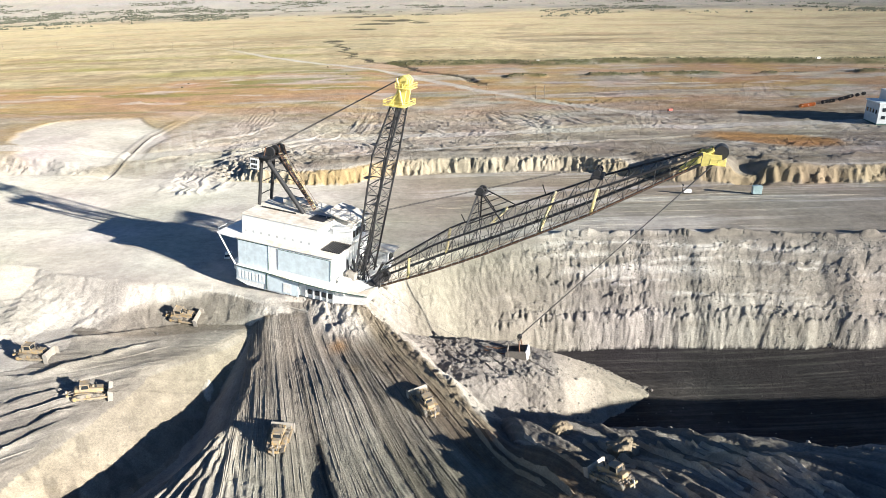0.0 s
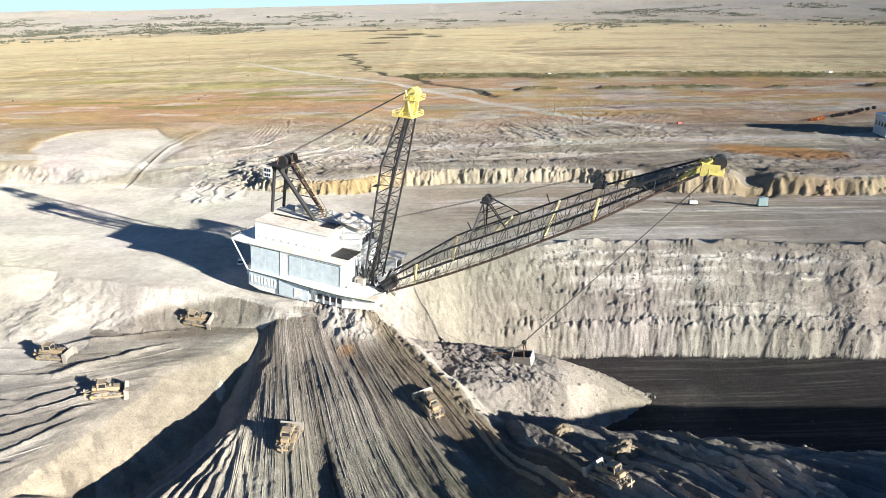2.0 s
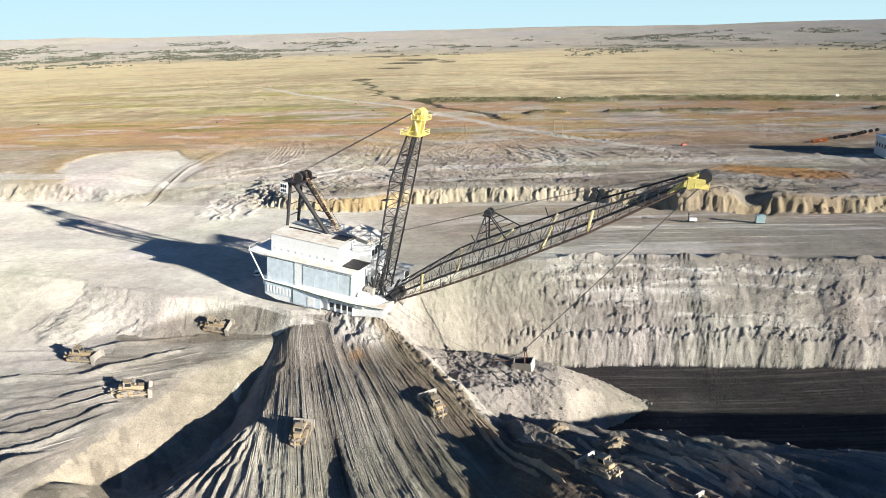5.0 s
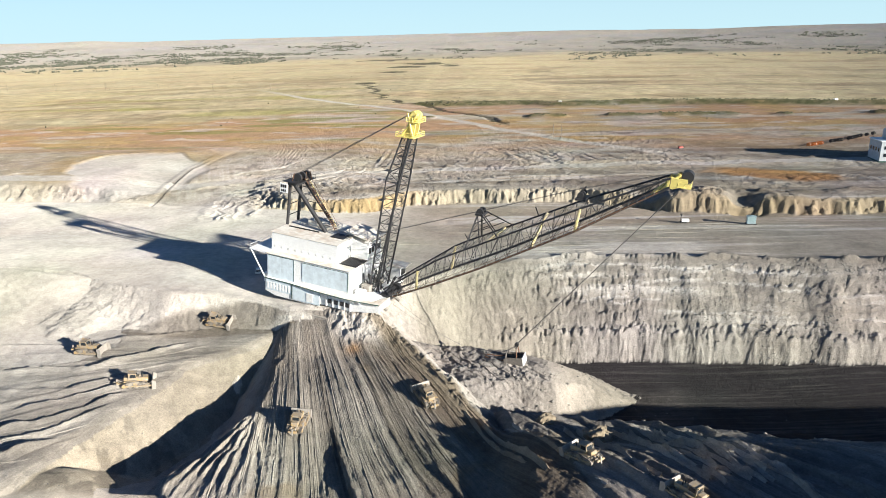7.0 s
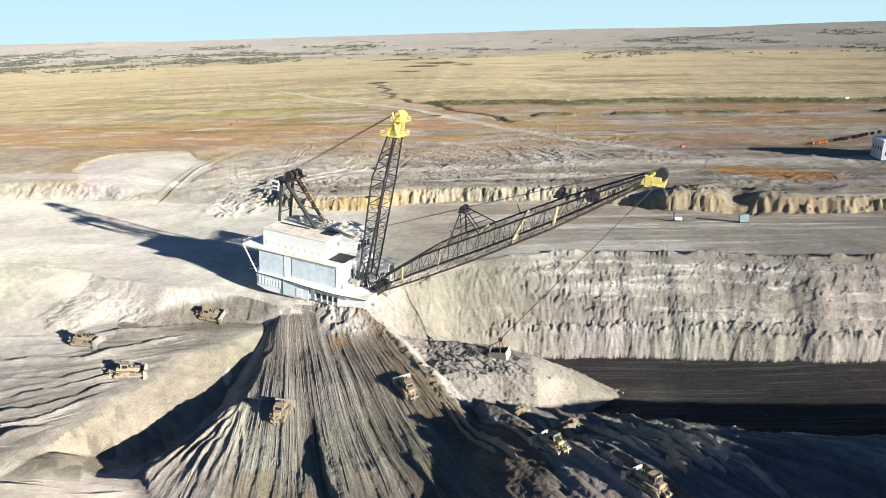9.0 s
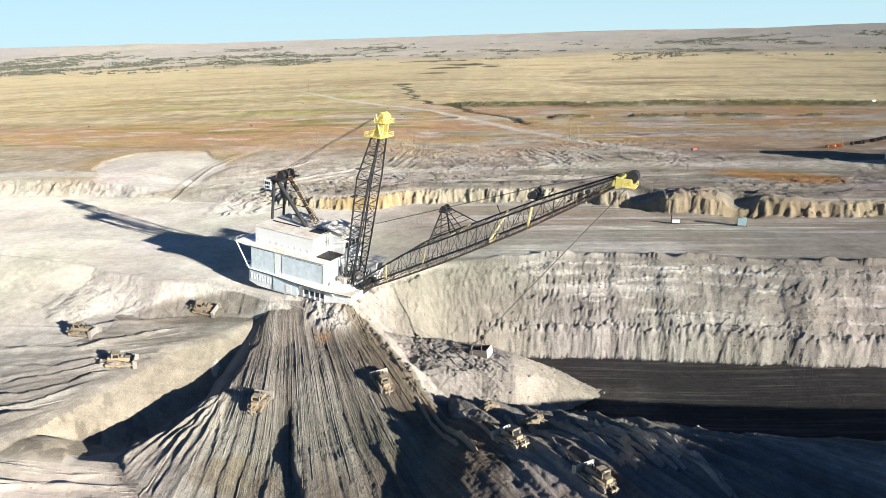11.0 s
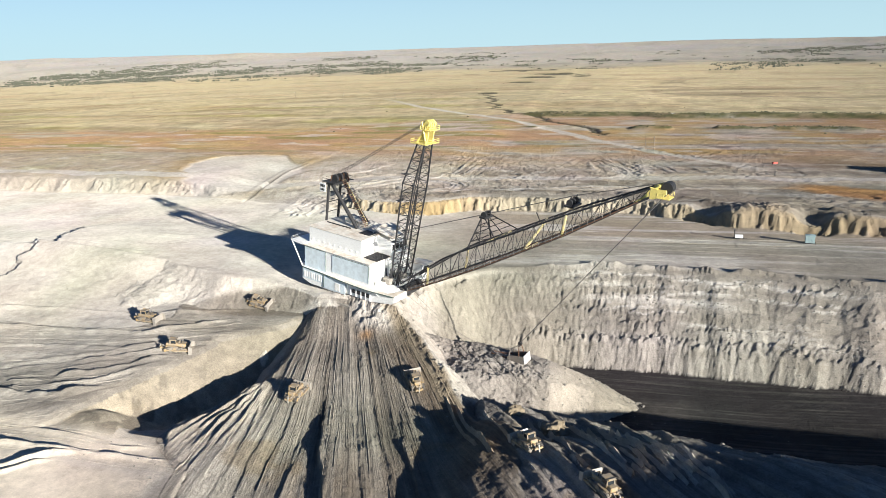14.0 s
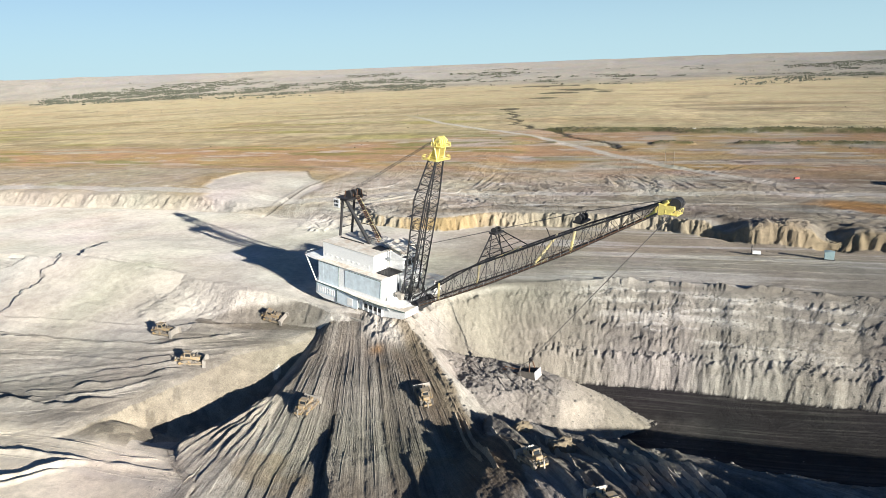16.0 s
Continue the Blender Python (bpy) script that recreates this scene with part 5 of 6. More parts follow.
    for p, q in (((28.6, -3, 59.4), (33.4, -3.2, 66.0)), ((28.6, 1, 59.4), (33.4, 1, 66.0)), ((32.6, -3.4, 59.4), (30.4, -3.2, 66.4)), ((32.6, 1.2, 59.4), (30.4, 1.2, 66.4))):
        part("head_brace", bar(p, q, 0.3, 6), YELLOW, head)
    # ropes from mast head back to the A-frame
    for y, ya in ((-2.4, 1.0), (-1.4, 2.6), (-0.4, 5.0), (0.4, 6.6)):
        part("suspension_rope", bar((31.2, y, 66.4), (-11.6, ya, 40.2), 0.05, 5), ROPE, top)
        for i in range(1, 6):
            p = at((31.2, y, 66.8), (-11.6, ya, 40.2), i / 6)
            if y == -1.4:
                part("rope_spreader", bar(p + Vector((0, -1.4, -0.3)), p + Vector((0, 2.0, 0.3)), 0.06, 4), ROPE, top)


BOOM_LOW = ((26.0, 0, 4.4), (60.0, 0, 24.4), (86.0, 0, 41.0), (108.5, 0, 56.8))
BOOM_TOP = ((25.0, 0, 7.4), (46.0, 0, 24.2), (86.0, 0, 47.4), (109.5, 0, 59.8))
BOOM_HALF = ((25, 5.4), (46, 8.2), (86, 6.8), (110, 2.6))
BOOM_MID = ((25, 1.2), (110, -2.6))


def boom(top):
    def y_mid(x):
        return float(np.interp(x, [p[0] for p in BOOM_MID], [p[1] for p in BOOM_MID]))

    def half(x):
        return float(np.interp(x, [p[0] for p in BOOM_HALF], [p[1] for p in BOOM_HALF]))

    def corner(k, x):
        y = y_mid(x) + (-1 if k in (0, 1) else 1) * half(x)
        z = bend(BOOM_LOW, x).z if k in (0, 3) else bend(BOOM_TOP, x).z
        return Vector((x, y, z))
    ob = part("boom", bar((25.4, -4.8, 5.6), (25.4, 5.4, 5.6), 0.8, 12), BLACK, top, "long black lattice boom with yellow point")
    stations = [25.8 + (108.6 - 25.8) * i / 26 for i in range(27)]
    truss(ob, corner, stations, (0.34, 0.30, 0.30, 0.34), 0.085, BLACK)
    # pale walkway with rails on the near lower chord, rungs on the others
    for side, k in ((-1, 0), (1, 3)):
        def beside(x, out, up):
            return corner(k, x) + Vector((0, side * out, up))
        run = [30, 45, 60, 73, 86, 96, 106]
        walkway = part("catwalk", pipe([beside(x, 0.7, 0.2) for x in run], 0.18, 4), BLACK if side > 0 else RUST, ob, "narrow catwalk along the chord")
        for i in range(40):
            p = corner(k, 28 + i * 1.98)
            part("rail_post", bar(p + Vector((0, side * 0.9, 0)), p + Vector((-0.1, side * 1.0, 1.15)), 0.06, 4), STEEL if side < 0 else BLACK, walkway)
        part("hand_rail", pipe([beside(x, 1.0, 1.25) for x in run], 0.06, 4), RUST if side < 0 else BLACK, walkway)
    # yellow cross frames
    for x, ks in ((38.5, (0, 1)), (44.5, (3, 2)), (61, (1, 2)), (74, (0, 2)), (86, (0, 1))):
        part("cross_frame", bar(corner(ks[0], x), corner(ks[1], x + (0.6 if x > 40 else 0)), 0.42, 6), OLD_YELLOW, ob, "weathered yellow cross frame")
        if x == 74:
            part("cross_frame", bar(corner(0, x), corner(3, x - 2), 0.3, 6), OLD_YELLOW, ob)
    # rope gantry on the back of the boom
    y0 = y_mid(56)
    peak = Vector((55.6, y0 + 0.4, 40.4))
    gan = part("rope_gantry", soft_box((54.4, y0 - 2.4, 38.4), (57.0, y0 + 3.0, 39.0), 0.1), BLACK, ob, "small black rope gantry")
    for k in (1, 2):
        s = -1 if k == 1 else 1
        a = Vector((55.2, y0 + s * 2.0, 38.6))
        part("leg", bar(corner(k, 54.0), a, 0.26, 5), BLACK, gan)
        part("leg", bar(corner(k, 64.0), a + Vector((1, 0, 0.6)), 0.2, 5), BLACK, gan)
        part("leg", bar(corner(k, 58.5), a, 0.16, 5), BLACK, gan)
        part("leg", bar(a, peak, 0.16, 5), BLACK, gan)
        for i in range(1, 4):
            part("brace", bar(at(corner(k, 54.0), a, i / 4), at(corner(k, 64.0), a + Vector((1, 0, 0.6)), i / 4), 0.12, 4), BLACK, gan)
            part("brace", bar(at(corner(k, 54.0), a, i / 4), at(corner(3 - k, 54.0), Vector((55.2, y0 - s * 2.0, 38.6)), (i - 1) / 4), 0.10, 4), BLACK, gan)
    for y in (-1.2, 1.4):
        part("sheave", bar((55.6, y0 + y - 0.3, 39.4), (55.6, y0 + y + 0.3, 39.4), 1.1, 14), BLACK, gan)
    # deflection sheaves further out
    y1 = y_mid(85.5)
    post = part("deflection_frame", soft_box((84.2, y1 - 3.6, 49.0), (87.2, y1 + 2.8, 49.6), 0.1), BLACK, ob, "black rope guide frame")
    for y in (-2.8, -0.6, 1.8):
        part("sheave", bar((85.6, y1 + y - 0.35, 50.4), (85.6, y1 + y + 0.35, 50.4), 0.95, 14), BLACK, post)
        part("bracket", bar((84.4, y1 + y, 48.8), (86.0, y1 + y, 52.2), 0.2, 5), BLACK, post)
    for x, z in ((72.0, 3.0), (49.5, 2.6)):
        p = corner(2, x)
        part("guide_post", bar(p, p + Vector((-1.0, -1.2, z)), 0.16, 5), BLACK, ob)
    # yellow boom point
    yt = y_mid(110)
    for s in (-2.5, 1.7):
        part("point_plate", prism([(107.2, 56.4), (109.4, 56.4), (111.8, 57.4), (113.0, 58.4), (112.8, 59.4), (110.4, 59.3), (108.4, 59.6), (107.6, 58.4)], yt + s, yt + s + 0.8), YELLOW, ob, "yellow boom point plate")
    for y in (-1.0, 0.2, 1.4):
        part("point_sheave", bar((112.6, yt + y - 0.45, 59.9), (112.6, yt + y + 0.45, 59.9), 1.6, 26), BLACK, ob, "large black boom point sheave")
    part("sheave_guard", bar((110.2, yt - 1.6, 60.4), (110.2, yt + 1.8, 60.4), 0.22, 8), YELLOW, ob)
    deck = part("point_deck", soft_box((110.4, yt - 2.6, 57.0), (114.0, yt + 2.4, 57.2), 0.03), YELLOW, ob, "yellow platform at the boom point")
    for x, y in ((110.6, -2.5), (112.3, -2.5), (113.9, -2.5), (113.9, 0), (113.9, 2.3), (112.3, 2.3), (110.6, 2.3)):
        part("rail_post", bar((x, yt + y, 57.25), (x, yt + y, 58.4), 0.07, 4), YELLOW, deck)
    for p, q in (((110.6, -2.5), (113.9, -2.5)), ((113.9, -2.5), (113.9, 2.3)), ((113.9, 2.3), (110.6, 2.3))):
        part("hand_rail", bar((p[0], yt + p[1], 58.4), (q[0], yt + q[1], 58.4), 0.07, 4), YELLOW, deck)
    for s in (-1.6, 1.6):
        part("point_strut", bar((104.5, yt + s, 54.0), (110.8, yt + s, 60.4), 0.4, 6), YELLOW, ob)
    # hoist ropes above the boom
    for y in (-0.5, 0.7):
        part("hoist_rope", bar((19.5, 1.6 + y, 24.5), (85.6, y1 + y, 52.0), 0.065, 5), ROPE, ob)
        part("hoist_rope", bar((85.6, y1 + y, 52.0), (112.0, yt + y, 61.2), 0.06, 5), ROPE, ob)


machine = dragline()


# ---- the drag bucket and its ropes ----
def bucket():
    x, y = 24.0, 179.5
    z = height(x, y) - 0.2
    top = thing("drag_bucket", pose(x, y, z, 0, 0, 163), "empty steel dragline bucket resting on the spoil", "bucket")
    top.scale = (0.8, 0.8, 0.8)
    shell = part("shell", prism([(-4.2, 0.2), (4.0, 0.0), (4.0, 0.5), (-3.6, 0.7)], -2.6, 2.6), DULL_STEEL, top)
    for s in (-1, 1):
        part("side_wall", prism([(-4.2, 0.2), (4.2, 0.0), (3.2, 3.0), (-3.8, 3.6)], s * 2.6, s * 2.95), DULL_STEEL, top)
        part("cheek", soft_box((2.4, min(s * 2.95, s * 3.25), 0.6), (3.8, max(s * 2.95, s * 3.25), 2.6), 0.08), DULL_STEEL, top)
    # white on the back plate stands for sunlight, the dark shell for shade
    part("back_wall", prism([(-4.6, 0.4), (-4.1, 0.2), (-3.6, 3.7), (-4.1, 4.0)], -2.95, 2.95), WHITE, top, "worn back plate, coloured white as if sunlit")
    arch = [(3.0, 2.75 * math.cos(a), 3.0 + 1.9 * math.sin(a)) for a in (math.pi * i / 12 for i in range(13))]
    part("arch", pipe(arch, 0.34, 8), DULL_STEEL, top, "curved steel front arch")
    for i in range(6):
        part("tooth", prism([(4.0, 0.05), (5.3, 0.05), (4.1, 0.55)], -2.4 + i * 0.88, -2.0 + i * 0.88), DULL_STEEL, top)
    for s in (-1, 1):
        part("hoist_chain", bar((-1.5, s * 2.8, 3.2), (-1.0, s * 1.4, 7.2), 0.22, 6), RUST, top)
        part("drag_chain", pipe([(3.8, s * 2.4, 1.6), (7.5, s * 1.8, 1.2), (12.0, s * 1.2, 1.6)], 0.24, 6), RUST, top)
        part("dump_rope", bar((3.0, s * 0.6, 4.9), (-0.9, s * 0.5, 7.6), 0.1, 5), ROPE, top)
    part("spreader", bar((-1.0, -1.6, 7.3), (-1.0, 1.6, 7.3), 0.28, 8), BLACK, top)
    part("dump_block", bar((-1.0, -0.5, 8.2), (-1.0, 0.5, 8.2), 0.9, 14), BLACK, top, "black dump block sheave")
    m = pose(x, y, z, 0, 0, 163) @ Matrix.Diagonal((0.8, 0.8, 0.8, 1))
    for s in (-0.35, 0.35):
        a = m @ Vector((-1.0, s, 8.4))
        b = DRAG @ Vector((112.8, -2.4 + s, 58.4))
        bm = bar(a, b, 0.12, 5)
        bm.transform(m.inverted())
        part("hoist_rope", bm, ROPE, top, "long taut hoist rope to the boom point")
        a = m @ Vector((12.0, s * 3.4, 1.6))
        b = DRAG @ Vector((26.6, s * 5.0, 3.0))
        pts = [m.inverted() @ (a.lerp(b, t) - Vector((0, 0, 2.0 * math.sin(math.pi * t)))) for t in (i / 8 for i in range(9))]
        part("drag_rope", pipe(pts, 0.055, 5), ROPE, top)
    return top


bucket()


# ---- bulldozers ----
def track_loop(y0, y1):
    pts = [(-3.3, 0.05), (2.6, 0.05), (3.3, 0.55), (3.35, 1.0), (2.9, 1.35), (0.2, 1.9), (-0.6, 1.9), (-3.1, 1.45), (-3.75, 1.05), (-3.7, 0.5)]
    return prism(pts, y0, y1), pts


def bulldozer():
    top = thing("bulldozer", Matrix(), "dusty yellow tracked bulldozer with raised ripper on spoil", "bulldozer", "bulldozers working the spoil")
    for s in (-1, 1):
        y0, y1 = sorted((s * 1.25, s * 1.95))
        bm, pts = track_loop(y0, y1)
        tr = part("track", bm, TRACK, top, "worn steel crawler track")
        loop = pts + pts[:1]
        for a, b in zip(loop, loop[1:]):
            n = max(1, int(math.hypot(b[0] - a[0], b[1] - a[1]) / 0.42))
            for i in range(n):
                x, z = a[0] + (b[0] - a[0]) * (i + 0.5) / n, a[1] + (b[1] - a[1]) * (i + 0.5) / n
                part("track_shoe", soft_box((x - 0.16, y0 - 0.04, z - 0.07), (x + 0.16, y1 + 0.04, z + 0.07), 0.02), TRACK, tr)
        part("sprocket", bar((-0.2, s * 1.9, 1.35), (-0.2, s * 2.06, 1.35), 0.52, 14), DOZER_YELLOW, tr)
        for x in (-3.1, 2.7):
            part("idler", bar((x, s * 1.9, 0.75), (x, s * 2.05, 0.75), 0.48, 14), DOZER_YELLOW, tr)
        part("track_frame", soft_box((-3.0, min(s * 1.9, s * 2.02), 0.45), (2.6, max(s * 1.9, s * 2.02), 0.85), 0.05), DOZER_YELLOW, tr)
        part("push_arm", prism([(-0.6, 0.55), (3.9, 0.55), (3.9, 0.95), (-0.6, 0.95)], min(s * 2.1, s * 2.4), max(s * 2.1, s * 2.4)), DOZER_YELLOW, top)
        part("lift_cylinder", bar((2.3, s * 0.85, 2.1), (3.9, s * 0.95, 1.0), 0.11, 8), STEEL, top)
        part("fender", soft_box((-3.0, min(s * 1.2, s * 1.9), 1.95), (0.2, max(s * 1.2, s * 1.9), 2.1), 0.04), DOZER_YELLOW, top)
    part("hull", soft_box((-3.4, -1.2, 0.6), (2.6, 1.2, 1.7), 0.1), DOZER_YELLOW, top)
    hood = part("hood", prism([(0.1, 1.6), (3.0, 1.6), (3.0, 2.55), (0.1, 2.75)], -0.95, 0.95), DOZER_YELLOW, top, "dusty yellow engine hood")
    part("grille", soft_box((2.98, -0.8, 1.65), (3.08, 0.8, 2.45), 0.02), BLACK, hood)
    for y in (-0.45, 0.45):
        part("exhaust_stack", bar((1.5, y, 2.6), (1.5, y, 3.7), 0.12, 8), BLACK, hood)
    part("air_cleaner", bar((0.8, 0.0, 2.7), (0.8, 0.0, 3.2), 0.28, 10), DOZER_YELLOW, hood)
    cab = part("cab", prism([(-1.9, 1.7), (0.1, 1.7), (0.1, 2.8), (-0.15, 3.75), (-1.75, 3.75), (-1.9, 2.8)], -0.95, 0.95), DOZER_YELLOW, top, "yellow cab with dark windows")
    for s in (-1, 1):
        part("side_window", prism([(-1.7, 2.65), (-0.1, 2.65), (-0.25, 3.6), (-1.6, 3.6)], min(s * 0.94, s * 0.98), max(s * 0.94, s * 0.98)), GLASS, cab)
    part("front_window", prism([(0.07, 2.85), (0.13, 2.85), (-0.1, 3.6), (-0.16, 3.6)], -0.8, 0.8), GLASS, cab)
    part("rear_window", prism([(-1.93, 2.75), (-1.87, 2.75), (-1.75, 3.6), (-1.81, 3.6)], -0.8, 0.8), GLASS, cab)
    part("cab_roof", soft_box((-2.15, -1.15, 3.75), (0.15, 1.15, 3.95), 0.06), DOZER_YELLOW, cab)
    part("roll_bar", pipe([(-1.95, -1.15, 2.0), (-1.95, -1.1, 4.05), (-1.95, 1.1, 4.05), (-1.95, 1.15, 2.0)], 0.13, 6), DOZER_YELLOW, cab)
    part("fuel_tank", soft_box((-3.2, -0.95, 1.7), (-1.95, 0.95, 2.75), 0.15), DOZER_YELLOW, top, "dusty yellow rear fuel tank")
    pts = []
    for i in range(9):
        a = -0.75 + 1.5 * i / 8
        pts.append((4.75 - 0.75 * math.cos(a), 1.05 + 1.3 * math.sin(a) / 0.68))
    outline = pts + [(x - 0.14, z) for x, z in pts[::-1]]
    blade = part("blade", prism(outline, -2.45, 2.45), STEEL, top, "polished curved steel blade")
    for s in (-1, 1):
        part("blade_wing", prism([(3.9, -0.35), (5.0, -0.3), (5.05, 2.0), (3.9, 2.4)], min(s * 2.45, s * 2.62), max(s * 2.45, s * 2.62)), STEEL, blade)
        part("tilt_brace", bar((3.95, s * 1.9, 1.6), (1.9, s * 2.25, 0.85), 0.1, 8), DOZER_YELLOW, blade)
    part("cutting_edge", soft_box((4.1, -2.5, -0.42), (4.45, 2.5, -0.22), 0.03), STEEL, blade)
    rip = part("ripper", soft_box((-5.0, -1.15, 1.0), (-4.55, 1.15, 1.5), 0.06), DOZER_YELLOW, top, "yellow rear ripper beam")
    part("shank", prism([(-5.1, 2.2), (-4.7, 2.2), (-4.75, 0.5), (-4.35, 0.0), (-4.6, -0.05), (-5.1, 0.5)], -0.15, 0.15), STEEL, rip)
    for y in (-0.8, 0.8):
        part("ripper_link", bar((-3.3, y, 1.0), (-4.7, y, 1.15), 0.13, 6), DOZER_YELLOW, rip)
        part("ripper_cylinder", bar((-3.3, y * 0.7, 1.9), (-4.7, y * 0.7, 1.4), 0.1, 8), STEEL, rip)
    for x, y in ((-2.1, -1.0), (-2.1, 1.0), (0.1, -1.0), (0.1, 1.0)):
        part("work_light", soft_box((x - 0.1, y - 0.12, 3.95), (x + 0.1, y + 0.12, 4.12), 0.02), GLASS, top)
    return top


def on_slope(x, y, heading, sink=0.12, scale=1.0):
    """Sits a thing on the ground with the lie of the land under it."""
    c, s = math.cos(radians(heading)), math.sin(radians(heading))
    spots = [(a, b) for a in (-3, -1.5, 0, 1.5, 3) for b in (-1.8, 0, 1.8)]
    zs = [height(x + a * c - b * s, y + a * s + b * c) for a, b in spots]
    mean = sum(zs) / len(zs)
    rise = sum(a * z for (a, b), z in zip(spots, zs)) / sum(a * a for a, b in spots)
    lean = sum(b * z for (a, b), z in zip(spots, zs)) / sum(b * b for a, b in spots)
    fwd = Vector((c, s, 0.8 * rise)).normalized()
    upv = fwd.cross(Vector((-s, c, 0.6 * lean))).normalized()
    left = upv.cross(fwd)
    m = Matrix((fwd, left, upv)).transposed().to_4x4()
    return Matrix.Translation((x, y, mean + 0.12 - sink)) @ m


DOZER_SIZE = 1.03
DOZERS = ((-36.6, 132.2, 88, "seen from behind on the dozed fan"), (-3.0, 144.8, 118, "backing up the dozed fan"), (-74.6, 185.2, -8, "below the bench scarp"), (-85.6, 147.2, 22, "pushing dark spoil along a windrow"),
          (-106.5, 162.4, -4, "on pale graded ground"), (34.6, 110.8, 128, "climbing in the shadow of the spoil"), (52.4, 93.2, 128, "at the foot of the spoil heap"))
first = bulldozer()
first.scale = (DOZER_SIZE,) * 3
for x, y, h, where in DOZERS[1:]:
    twin = copy_thing(first, on_slope(x, y, h))
    tagged(twin, "dusty yellow tracked bulldozer " + where)
first.matrix_world = on_slope(*DOZERS[0][:3]) @ Matrix.Diagonal((DOZER_SIZE,) * 3 + (1,))
tagged(first, "dusty yellow tracked bulldozer " + DOZERS[0][3])


# ---- small things on the bench ----
def substation(x, y):
    z = height(x, y) - 0.05
    top = thing("power_cabinet", pose(x, y, z, 0, 0, -12), "grey-blue steel power cabinet on the haul bench", "cabinet")
    body = part("body", soft_box((-1.9, -1.2, 0.45), (1.9, 1.2, 3.7), 0.06), GREY_BLUE, top)
    part("roof", prism([(-2.1, 3.7), (2.1, 3.7), (2.1, 3.85), (0, 4.1), (-2.1, 3.85)], -1.4, 1.4), GREY_BLUE, top)
    for s in (-1.3, 1.3):
        part("skid", soft_box((-2.4, s - 0.2, 0), (2.4, s + 0.2, 0.45), 0.05), BLACK, top)
    for i in range(3):
        door = part("door", soft_box((-1.8 + i * 1.22, -1.28, 0.6), (-0.66 + i * 1.22, -1.19, 3.5), 0.02), GREY_BLUE, body)
        part("handle", bar((-0.85 + i * 1.22, -1.33, 1.8), (-0.85 + i * 1.22, -1.33, 2.2), 0.03, 5), BLACK, door)
    return top


def light_plant(x, y):
    z = height(x, y) - 0.03
    top = thing("light_plant", pose(x, y, z, 0, 0, -8), "white towable light plant with dark folded mast", "light plant")
    part("body", soft_box((-1.4, -0.85, 0.6), (2.0, 0.85, 2.0), 0.1), WHITE, top)
    part("chassis", soft_box((-2.2, -0.7, 0.4), (2.4, 0.7, 0.6), 0.04), BLACK, top)
    for s in (-0.95, 0.95):
        w = part("wheel", bar((0.4, s - 0.12, 0.38), (0.4, s + 0.12, 0.38), 0.38, 14), BLACK, top)
        part("hub", bar((0.4, s * 1.1 - 0.02, 0.38), (0.4, s * 1.1 + 0.02, 0.38), 0.18, 10), WHITE, w)
    part("mast", bar((-1.7, 0, 0.6), (-1.7, 0, 4.0), 0.16, 8), BLACK, top)
    part("lamp_bar", soft_box((-1.95, -0.9, 3.6), (-1.5, 0.9, 4.2), 0.04), BLACK, top)
    part("drawbar", bar((2.3, 0, 0.5), (3.6, 0, 0.45), 0.07, 6), BLACK, top)
    return top


def pickup(x, y, h):
    z = height(x, y)
    top = thing("pickup_truck", pose(x, y, z, 0, 0, h), "white pickup truck parked in the dragline's shadow", "pickup")
    body = part("body", prism([(-2.8, 0.5), (2.8, 0.5), (2.85, 1.05), (1.2, 1.15), (-0.6, 1.2), (-2.8, 1.2)], -0.98, 0.98), WHITE, top)
    cab = part("cab", prism([(-0.7, 1.1), (1.3, 1.1), (0.6, 1.85), (-0.55, 1.9)], -0.88, 0.88), WHITE, top)
    part("windshield", prism([(0.72, 1.78), (1.3, 1.18), (1.34, 1.18), (0.76, 1.78)], -0.8, 0.8), GLASS, cab)
    for s in (-1, 1):
        part("window", prism([(-0.55, 1.25), (1.05, 1.25), (0.55, 1.78), (-0.45, 1.8)], min(s * 0.87, s * 0.9), max(s * 0.87, s * 0.9)), GLASS, cab)
    part("cargo_bed", soft_box((-2.7, -0.85, 1.12), (-0.8, 0.85, 1.24), 0.02), BLACK, body)
    for wx in (-1.8, 1.8):
        for s in (-0.9, 0.9):
            w = part("wheel", bar((wx, s - 0.13, 0.4), (wx, s + 0.13, 0.4), 0.4, 14), BLACK, top)
            part("rim", bar((wx, s * 1.16 - 0.01, 0.4), (wx, s * 1.16 + 0.01, 0.4), 0.22, 10), STEEL, w)
    return top


substation(141.0, 284.0)
light_plant(112.2, 289.0)
pickup(-69.8, 218.6, 100)


# ---- cable reels, poles, far shed ----
def cable_reel(mat_a, mat_b, label):
    top = thing("cable_reel", Matrix(), label, "cable reel", "row of cable reels")
    part("drum", bar((0, -0.8, 1.3), (0, 0.8, 1.3), 0.75, 14), mat_b, top)
    for s in (-0.9, 0.9):
        part("flange", bar((0, s - 0.09, 1.3), (0, s + 0.09, 1.3), 1.3, 20), mat_a, top)
    part("spindle", bar((0, -1.15, 1.3), (0, 1.15, 1.3), 0.14, 8), BLACK, top)
    return top


